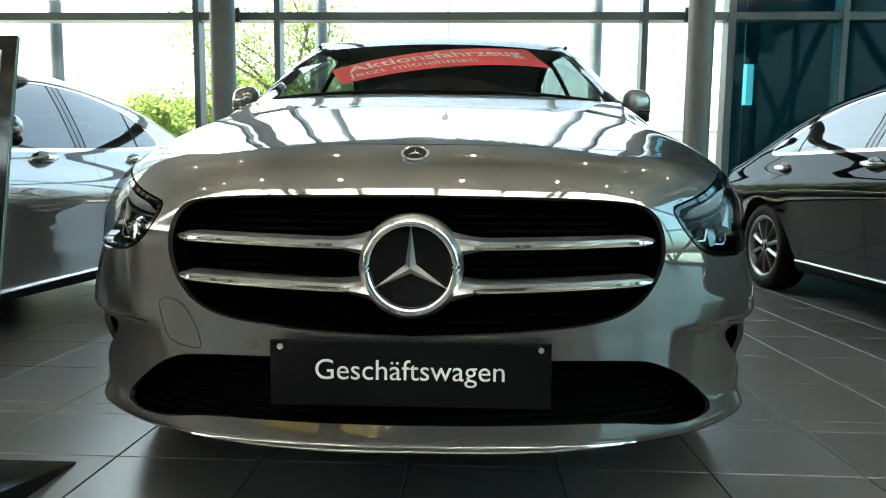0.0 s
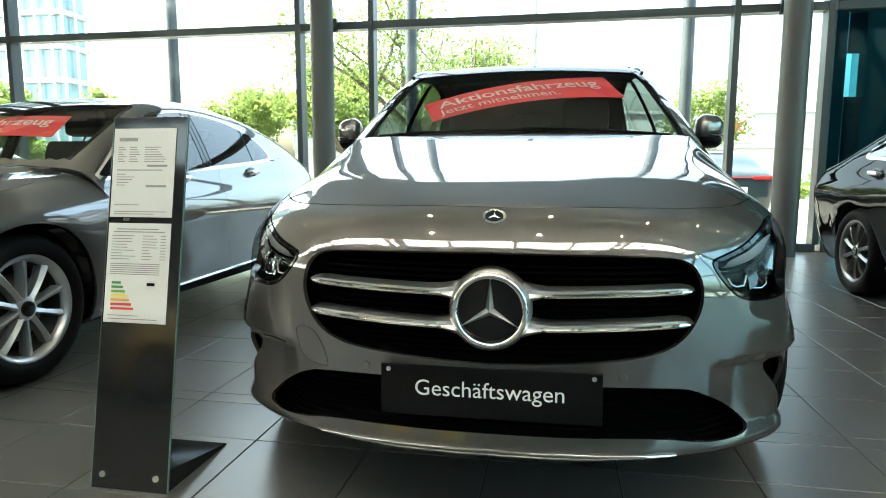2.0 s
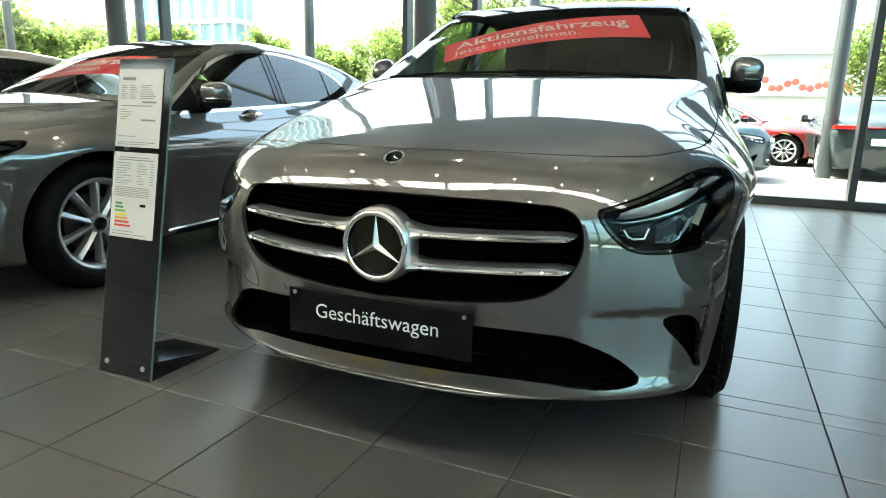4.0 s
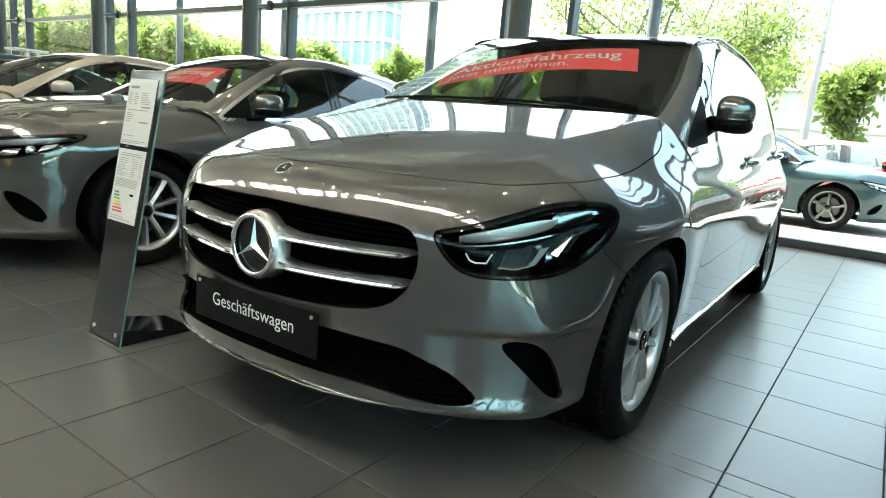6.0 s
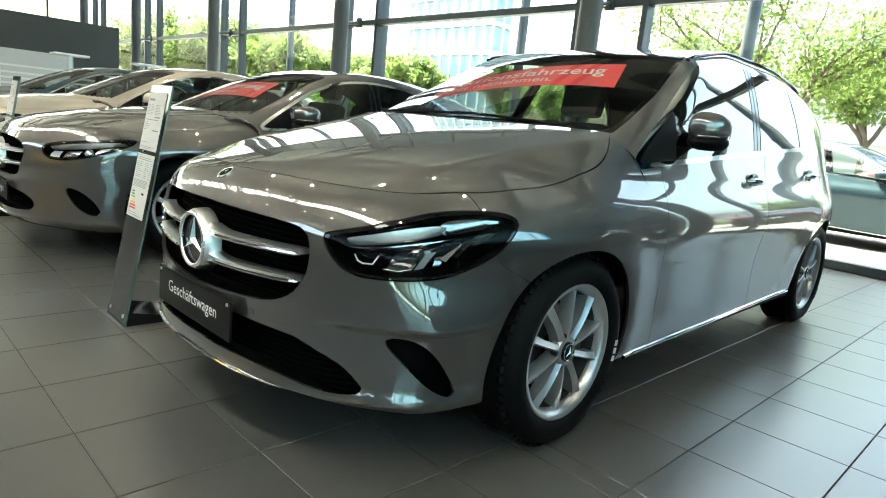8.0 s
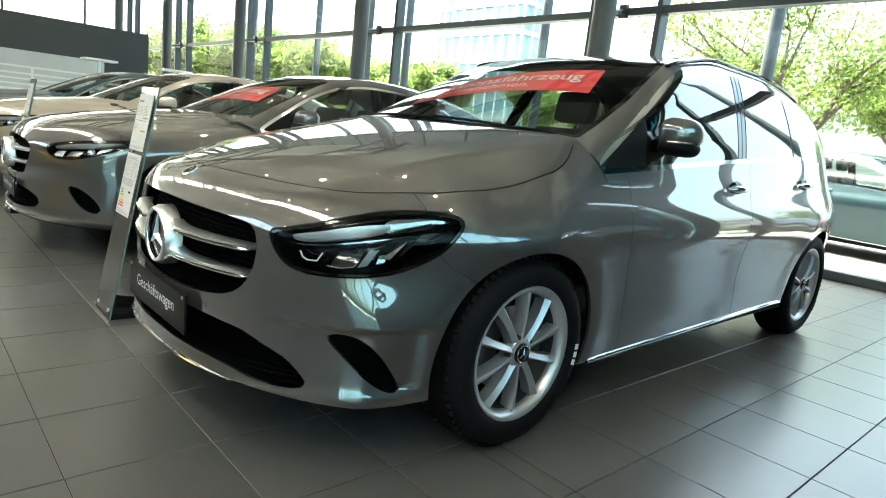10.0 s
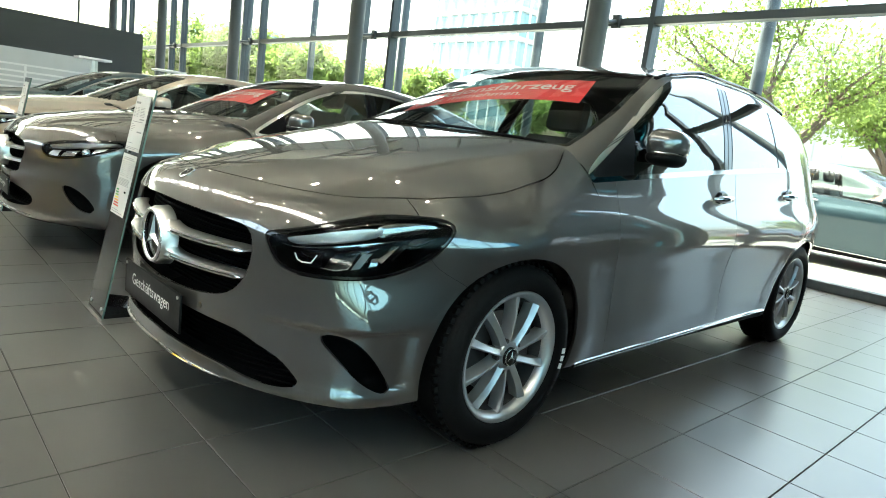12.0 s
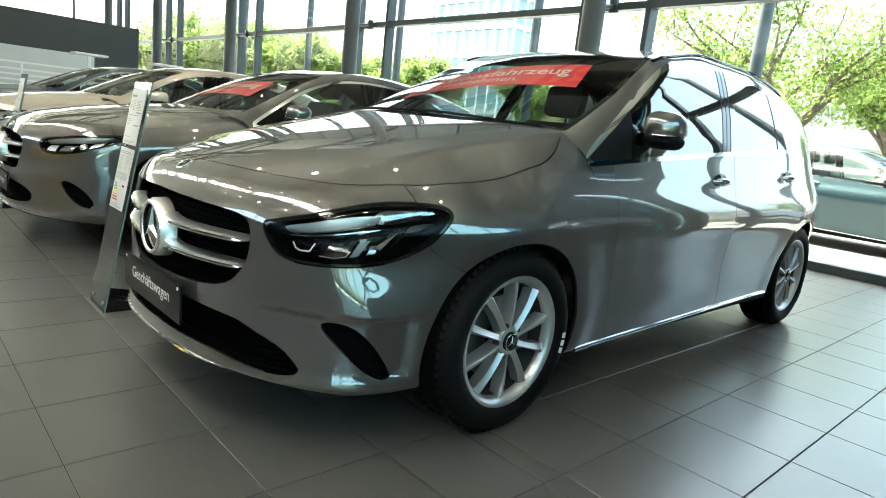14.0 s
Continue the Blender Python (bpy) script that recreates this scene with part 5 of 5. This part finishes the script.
SALOON_FEAT = dict(HATCH_FEAT,
    dlo=[(1.25, 0.90), (1.5, 1.06), (1.8, 1.21), (2.1, 1.295), (2.4, 1.325), (2.66, 1.315), (3.0, 1.29), (3.25, 1.245), (3.50, 1.16), (3.78, 1.045), (3.74, 1.01), (2.4, 0.975), (1.8, 0.95), (1.27, 0.895)],
    pillars=(1.56, 2.56, 3.36), belt=curve([1.2, 1.8, 2.4, 3.8], [0.90, 0.955, 0.98, 1.03]), trim=0.018,
    doors=(([0.2, 0.5, 1.0], [1.37, 1.34, 1.39]), ([0.25, 0.585, 1.02], [2.50, 2.45, 2.58]), ([0.25, 0.5, 0.7, 1.0, 1.12], [3.20, 3.30, 3.46, 3.56, 3.58])),
    handles=((2.45, 0.877), (3.45, 0.887)), mirror=(1.50, 0.96), plate=(0.31, 0.42))

# ---------------------------------------------------------------- the cars
build_car("car", "dark grey metallic compact car with chrome grille and red windscreen banner", MAIN, MAIN_FEAT, GREY, pose(0, 0, 0, 0, 0, 1.0), banner=True, privacy=DARKGLASS, group="cars on show")
build_car("car", "grey metallic low hatchback with chrome window trim and red banner", HATCH, HATCH_FEAT, GREY, pose(-2.88, -0.05, 0), level=1, banner=((-0.33, 1.29), (0.78, 0.20), (-0.08, 0.25)), group="cars on show")
build_car("car", "beige metallic low hatchback", HATCH, HATCH_FEAT, BEIGE, pose(-5.7, -0.1, 0), level=1, group="cars on show")
build_car("car", "glossy black saloon car with chrome sill strips", SALOON, dict(SALOON_FEAT, rim=GUNMETAL), BLACKP, pose(3.16, -0.03, 0), level=1, group="cars on show")
build_car("car", "blue-grey metallic compact car in a row of show cars", HATCH, HATCH_FEAT, BLUEP, pose(-8.6, -0.1, 0), level=0, group="cars on show")
build_car("car", "bright yellow hatchback on the showroom floor", HATCH, HATCH_FEAT, YELLOWP, pose(-0.55, -5.0, 0, 0, 0, 98), level=0, group="cars on show")
build_car("car", "blue-grey metallic saloon parked on the forecourt", SALOON, dict(SALOON_FEAT, rim=GUNMETAL, spokes=5), BLUEP, pose(1.55, 9.95, -0.06, 0, 0, 90), level=1, group="cars parked outside")
build_car("car", "dark grey car seen from behind with a red tail lamp bar", SALOON, dict(SALOON_FEAT, tail_lamps=True), DARKP, pose(3.25, 15.4, -0.06, 0, 0, 180), level=0, group="cars parked outside")
build_car("car", "red hatchback parked across the forecourt", HATCH, HATCH_FEAT, REDP, pose(2.9, 14.3, -0.06, 0, 0, 90), level=0, group="cars parked outside")

# ---------------------------------------------------------------- price boards and far fittings
def price_board(x, y, turn=0.0):
    """A leaning black board with two sheets of paper on a wedge foot."""
    b = thing("price_board", "leaning gloss black price board with two printed sheets", "display board", "price boards", at=pose(x, y, 0, 0, 0, turn))
    lean = pose(0, 0, 0.0, -10.4)
    part("panel", moved(boxes((-0.12, 0.12, 0, 0.008, 0.0, 1.08), bevel=0.001), lean), BOARD, b)
    for sx in (-0.1208, 0.1208):
        part("glass_edge", moved(boxes((sx - 0.0008, sx + 0.0008, 0.0005, 0.0075, 0.002, 1.078)), lean), EDGE, b)
    bm = bmesh.new()
    v = [bm.verts.new(p) for sx in (-0.118, 0.118) for p in ((sx, 0.012, 0.0), (sx, 0.33, 0.0), (sx, 0.33, 0.004), (sx, 0.022, 0.062))]
    bm.faces.new(v[:4]), bm.faces.new(v[4:][::-1])
    for i in range(4):
        bm.faces.new((v[i], v[(i + 1) % 4], v[4 + (i + 1) % 4], v[4 + i]))
    bmesh.ops.recalc_face_normals(bm, faces=bm.faces)
    part("foot", bm, BOARD, b)
    for sx in (-0.085, 0.085):
        bm = bmesh.new()
        rod(bm, (sx, -0.004, 0.04), (sx, 0.004, 0.04), 0.009, n=20)
        part("stud", moved(bm, lean), SATIN, b)
    part("clip", moved(boxes((-0.065, -0.045, -0.006, 0, 0.772, 0.780), bevel=0.001), lean), CHROME, b)
    rng = random.Random(3)
    for k, (z0, z1) in enumerate(((0.783, 1.045), (0.475, 0.765))):
        s_ = part("paper_sheet", moved(boxes((-0.113, 0.088, -0.003, -0.0015, z0, z1)), lean), PAPER, b, "white printed sheet")
        bm = bmesh.new()

        def line(x0, x1, z, h=0.0022):
            box(bm, x0, x1, -0.0042, -0.0034, z - h, z)
        if k == 0:
            line(-0.095, -0.035, z1 - 0.028, 0.010)
            for i in range(7):
                line(-0.097, -0.097 + rng.uniform(0.015, 0.03), z1 - 0.055 - i * 0.007)
                line(-0.06, -0.06 + rng.uniform(0.01, 0.035), z1 - 0.055 - i * 0.007)
                line(-0.01, 0.02 + rng.uniform(0.01, 0.045), z1 - 0.055 - i * 0.007)
            line(0.0, 0.065, z1 - 0.108, 0.006)
            line(-0.097, 0.05, z1 - 0.122, 0.003)
            for i in range(5):
                line(-0.097, -0.05 + rng.uniform(-0.02, 0.02), z1 - 0.135 - i * 0.008)
            line(0.0, 0.065, z1 - 0.168, 0.006)
            line(-0.10, -0.02, z1 - 0.225), line(-0.10, 0.07, z1 - 0.245), line(-0.10, 0.03, z1 - 0.252)
        else:
            line(-0.085, 0.05, z1 - 0.016, 0.003), line(-0.095, 0.07, z1 - 0.024, 0.003)
            for i in range(9):
                line(-0.10, -0.06 + rng.uniform(-0.01, 0.04), z1 - 0.036 - i * 0.0085)
                line(0.0, 0.02 + rng.uniform(0, 0.03), z1 - 0.036 - i * 0.0085)
                line(0.058, 0.075, z1 - 0.036 - i * 0.0085)
            for i in range(6):
                line(-0.10, 0.06, z1 - 0.118 - i * 0.006)
            line(-0.10, 0.0, z0 + 0.022), line(-0.10, 0.06, z0 + 0.012)
        tagged(part("print", moved(bm, lean), INK, s_), kind="stuff")
        if k == 1:
            for i in range(7):
                m = BARS[(0, 0, 1, 2, 3, 4, 4)[i]]
                part("class_bar", moved(boxes((-0.092, -0.062 + i * 0.0075, -0.0042, -0.0034, z0 + 0.112 - i * 0.0125, z0 + 0.119 - i * 0.0125)), lean), m, s_)
            part("class_mark", moved(boxes((0.022, 0.047, -0.0042, -0.0034, z0 + 0.108, z0 + 0.117)), lean), GLOSSB, s_)
    return b


board = price_board(-1.036, 0.085)
copy_thing(board, pose(-3.93, 0.07, 0))
copy_thing(board, pose(-6.75, 0.05, 0))

# the low partition at the far end of the hall
pt = thing("partition", "free-standing dark partition with a pale landscape mural", "partition", at=pose(-14.2, 0, 0))
part("panel", boxes((-0.15, 0, -7.0, 4.15, 0, 2.48), bevel=0.01), DARKWALL, pt)
part("mural", boxes((0.002, 0.02, -7.0, 3.2, 0.3, 1.72)), MURAL, pt, "pale printed landscape mural")
bm = bmesh.new()
rng = random.Random(11)
pts = [(-6.9, 0.32)] + [(-6.9 + i * 0.42, 1.05 + 0.10 * math.sin(i * 0.8) + rng.uniform(-0.03, 0.03) - 0.012 * i) for i in range(22)] + [(1.95, 0.32)]
f = bm.faces.new([bm.verts.new((0.026, y, z)) for y, z in pts])
r = bmesh.ops.extrude_face_region(bm, geom=[f])
bmesh.ops.translate(bm, vec=(-0.004, 0, 0), verts=[v for v in r["geom"] if isinstance(v, bmesh.types.BMVert)])
bmesh.ops.recalc_face_normals(bm, faces=bm.faces)
part("hills", bm, HILL, pt, "brown printed hills")
rail = thing("railing", "white slatted railing before the partition", "railing", at=pose(-12.6, 0, 0))
for y in np.arange(0.6, 5.4, 0.95):
    part("post", boxes((-0.02, 0.02, y, y + 0.04, 0, 1.36), bevel=0.004), WHITE, rail)
for z in (0.9, 1.0, 1.1, 1.2, 1.33):
    part("slat", boxes((-0.012, 0.012, 0.5, 5.5, z, z + 0.035), bevel=0.004), WHITE, rail)
for y in (2.5, 3.9):
    st = thing("display_stand", "slim pale stand with a flat square top", "stand", "display stands", at=pose(-11.6, y, 0))
    part("stem", boxes((-0.03, 0.03, -0.03, 0.03, 0.02, 1.6), bevel=0.005), SATIN, st)
    part("top", boxes((-0.22, 0.22, -0.28, 0.28, 1.6, 1.64), bevel=0.008), WHITE, st)
    part("foot", boxes((-0.16, 0.16, -0.16, 0.16, 0, 0.02), bevel=0.005), SATIN, st)

# ---------------------------------------------------------------- outside
def tree(x, y, high, spread, trunk, seed, leaves=5000, fork=0.28, size=0.11, low=0.35, label="leafy green tree with a forked trunk", group="trees outside"):
    """A tapered trunk that forks into limbs, with a loose crown of small leaves."""
    rng = random.Random(seed)
    t = thing("tree", label, "tree", group, at=pose(x, y, -0.1))
    bm = bmesh.new()
    tips = []

    def limb(a, d, length, r, depth):
        n = 4
        p = Vector(a)
        for i in range(n):
            q = p + d * (length / n)
            rod(bm, p, q, r * (1 - 0.5 * i / n), r * (1 - 0.5 * (i + 1) / n), n=8 if depth < 2 else 5, caps=False)
            d = (d + Vector((rng.uniform(-.22, .22), rng.uniform(-.22, .22), rng.uniform(-.05, .18)))).normalized()
            p = q
            if depth > 0:
                tips.append((p.copy(), length))
        if depth < 3:
            for k in range((5, 3, 2)[depth]):
                a_ = rng.uniform(0, 6.28)
                e = (d * 0.75 + Vector((math.cos(a_), math.sin(a_), rng.uniform(0.0, 0.5))) * rng.uniform(0.5, 0.95)).normalized()
                e.x *= spread / high * 1.9
                e.y *= spread / high * 1.9
                limb(p, e.normalized(), (high * 0.25 if depth == 0 else length) * rng.uniform(0.65, 0.95), r * 0.52, depth + 1)
    limb((0, 0, 0), Vector((rng.uniform(-.06, .06), rng.uniform(-.06, .06), 1)).normalized(), high * fork, trunk, 0)
    part("trunk", bm, BARK, t, smooth=True)
    lv = np.random.RandomState(seed)
    base = np.array([tuple(p) for p, _ in tips])
    base = base[base[:, 2] > high * low * 0.8]
    c = base[lv.randint(0, len(base), leaves)] + lv.normal(0, 1, (leaves, 3)) * np.array([0.34, 0.34, 0.26]) * high * 0.13
    c = c[c[:, 2] > high * low]
    m = len(c)
    u = lv.normal(0, 1, (m, 3))
    u /= np.linalg.norm(u, axis=1, keepdims=True)
    w = np.cross(u, lv.normal(0, 1, (m, 3)))
    w /= np.linalg.norm(w, axis=1, keepdims=True)
    k = size * lv.uniform(0.6, 1.3, (m, 1))
    v = np.stack([c - u * k, c + w * k * 0.45, c + u * k, c - w * k * 0.45], 1).reshape(-1, 3)
    me = bpy.data.meshes.new("crown")
    me.from_pydata(v.tolist(), [], np.arange(4 * m).reshape(-1, 4).tolist())
    me.materials.append(LEAF)
    finish(new("crown", me), t)
    return t


tree(-3.0, 15.0, 8.0, 5.5, 0.19, 3, 12000, fork=0.24, size=0.062, low=0.26, label="spreading green tree with a dark forked trunk")
tree(3.9, 20.5, 5.0, 3.0, 0.09, 5, 4500, size=0.08, label="young round-crowned green tree beside a wall")
tree(0.2, 18.5, 4.2, 1.7, 0.06, 6, 2500, size=0.12, label="slim young green tree beside a lamp post")
tree(-3.07, 22.0, 6.8, 4.6, 0.15, 12, 5000, fork=0.26, size=0.10, label="green tree with a bare forked trunk beside the street")
tree(-7.5, 21.0, 6.2, 3.5, 0.11, 7, 9000)
tree(-13.6, 25.0, 6.6, 3.6, 0.13, 8, 8000)
tree(-9.5, 27.0, 6.0, 3.2, 0.12, 9, 7000)
for i, (x, y, h) in enumerate(((-24.0, 29.0, 8.0), (-18.0, 27.0, 7.0), (-16.5, 15.0, 6.0), (-21.5, 13.5, 7.0), (-27.0, 16.0, 8.0), (-33.0, 15.0, 9.0), (-31.0, 22.0, 9.0), (-40.0, 21.0, 10.0), (-36.0, 13.0, 9.0))):
    tree(x, y, h * 0.78, h * 0.5, 0.15, 20 + i, 13000, low=0.10, size=0.14, label="dense bright green tree seen through the glass")

for i, x in enumerate((-21.0, -25.5, -30.0, -35.0, -40.0, -46.0, -52.0)):
    tree(x, 19.0 + (i % 3), (4.4, 5.6, 5.0)[i % 3], 3.8, 0.12, 50 + i, 11000, fork=0.16, low=0.04, size=0.15, label="dense bright green tree seen through the glass")

wall = thing("warehouse", "low grey clad warehouse wall across the street", "building", at=pose(0, 31, -0.06))
part("wall", boxes((-14, 70, 0, 8, 0, 2.1)), CONCRETE, wall)
part("cladding", boxes((-14, 70, -0.15, 8, 2.1, 3.75)), GREYWALL, wall)
for x in np.arange(-14, 70, 1.2):
    part("cladding_joint", boxes((x, x + 0.04, -0.17, -0.14, 2.1, 3.75)), GREYWALL, wall)
part("roof", boxes((-14.2, 70.2, -0.3, 8, 3.75, 3.9)), WHITE, wall)
sg = thing("wall_sign", "white framed square sign with a red mark", "sign", at=pose(8.6, 30.78, 2.5))
part("board", boxes((-0.65, 0.65, 0, 0.05, -0.2, 1.15), bevel=0.01), WHITE, sg)
part("mark", plate([(-0.3, 0.15), (-0.05, 0.15), (-0.05, 0.4), (0.25, 0.15), (0.35, 0.15), (0.05, 0.5), (0.35, 0.85), (0.2, 0.85), (-0.05, 0.6), (-0.05, 0.85), (-0.3, 0.85)], -0.02), RED, sg)
sg = thing("wall_poster", "wide poster with red fruit shapes on the warehouse", "poster", at=pose(1.6, 30.78, 1.7))
part("board", boxes((-0.1, 4.5, 0, 0.05, 0.2, 1.7), bevel=0.01), WHITE, sg)
for i in range(14):
    rng = random.Random(i)
    bm = bmesh.new()
    bmesh.ops.create_uvsphere(bm, u_segments=12, v_segments=8, radius=0.16)
    part("fruit", moved(bm, pose(0.2 + i * 0.3, 0.0, rng.uniform(0.4, 0.9)) @ Matrix.Diagonal((1, 0.15, 1, 1))), FLOWER, sg, smooth=True)
fence = thing("fence", "low grey metal fence before the warehouse", "fence", at=pose(0, 24, -0.06))
for x in np.arange(-20, 30, 1.6):
    part("post", boxes((x, x + 0.05, 0, 0.05, 0, 1.0)), CONCRETE, fence)
for z in (0.35, 0.9):
    part("rail", boxes((-20, 30, 0.01, 0.04, z, z + 0.05)), CONCRETE, fence)
rs = thing("flower_bed", "long strip of low shrubs before the fence", "shrubs", kind="stuff", at=pose(0, 22.6, -0.06))
lv = np.random.RandomState(4)
c = np.stack([lv.uniform(-45, 30, 6000), lv.normal(0, 0.4, 6000), np.abs(lv.normal(0, 0.28, 6000)) + 0.06], 1)
u = lv.normal(0, 0.13, (6000, 3))
w = lv.normal(0, 0.07, (6000, 3))
me = bpy.data.meshes.new("shrub_leaves")
me.from_pydata(np.stack([c - u, c + w, c + u, c - w], 1).reshape(-1, 3).tolist(), [], np.arange(24000).reshape(-1, 4).tolist())
me.materials.append(LEAF)
finish(new("shrub_leaves", me), rs)
lp = thing("street_lamp", "tall grey concrete lamp post", "street lamp", at=pose(-0.55, 16.2, -0.06))
bm = bmesh.new()
rod(bm, (0, 0, 0), (0, 0, 7.5), 0.10, 0.06, n=14)
part("pole", bm, CONCRETE, lp, smooth=True)
part("head", boxes((-0.1, 0.1, -0.7, 0.05, 7.45, 7.55), bevel=0.02), CONCRETE, lp)

tower = thing("office_tower", "pale blue glass office tower behind green trees", "building", at=pose(-54, 46, -0.06))
part("core", boxes((0.3, 12.7, 0.3, 3, 0, 30)), TOWERG, tower)
for i in range(11):
    part("floor_slab", boxes((0, 13, 0, 3.3, i * 2.8, i * 2.8 + 0.45)), CONCRETE, tower)
for i in range(9):
    part("fin", boxes((i * 1.5 - 0.06, i * 1.5 + 0.06, -0.12, 0.05, 0, 30)), WHITE, tower)
for i in range(3):
    part("fin", boxes((12.95, 13.12, i * 1.5, i * 1.5 + 0.12, 0, 30)), WHITE, tower)
hut = thing("glass_annex", "long two-storey glass annex beyond the trees", "building", at=pose(-78, 24, -0.06))
part("core", boxes((0, 20, 0.3, 12, 0, 9)), TOWERG, hut)
for i in range(4):
    part("floor_slab", boxes((-0.2, 20.3, 0, 12, i * 2.9, i * 2.9 + 0.4)), CONCRETE, hut)

# ---------------------------------------------------------------- floor tiles
floor = bpy.data.objects["floor"]
PITCH, JOINT = 0.3945, 0.0045


def tile_mesh(w, d):
    bm = bmesh.new()
    box(bm, -w / 2, w / 2, -d / 2, d / 2, -0.01, 0.0)
    top = [f for f in bm.faces if f.normal.z > 0.5]
    bmesh.ops.bevel(bm, geom=list(top[0].edges), offset=0.0012, segments=1, affect="EDGES")
    me = bpy.data.meshes.new("tile")
    bm.to_mesh(me)
    bm.free()
    me.materials.append(TILE)
    return me


X0, Y0 = 1.137, 0.068          # a corner where joints cross
CUT = Y0 + PITCH + 0.305       # one row is made of a wide and a narrow cut tile
meshes = {}
rows = []
for j in range(-23, 17):
    y = Y0 + j * PITCH
    rows += [(y, CUT), (CUT, y + PITCH)] if j == 1 else [(y, y + PITCH)]
vs, fs = [], []
for y0, y1 in rows:
    y1 = min(y1, FY - 0.10)
    if y1 - y0 < 0.05:
        continue
    for i in range(-68, 21):
        x = X0 + (i + 0.5) * PITCH
        w, d = PITCH - JOINT, round(y1 - y0, 4) - JOINT
        if -2.1 < x < 2.75 and -1.2 < y0 < 3.9:
            if d not in meshes:
                meshes[d] = tile_mesh(w, d)
            t = new("tile", meshes[d])
            t.location = (x, (y0 + y1) / 2, 0)
            t.parent = floor
        else:
            k = len(vs)
            a, b = w / 2, d / 2
            c = (y0 + y1) / 2
            vs += [(x - a, c - b, 0), (x + a, c - b, 0), (x + a, c + b, 0), (x - a, c + b, 0)]
            fs.append((k, k + 1, k + 2, k + 3))
me = bpy.data.meshes.new("tile_field")
me.from_pydata(vs, [], fs)
me.materials.append(TILE)
tagged(finish(new("tile_field", me), floor), kind="stuff")
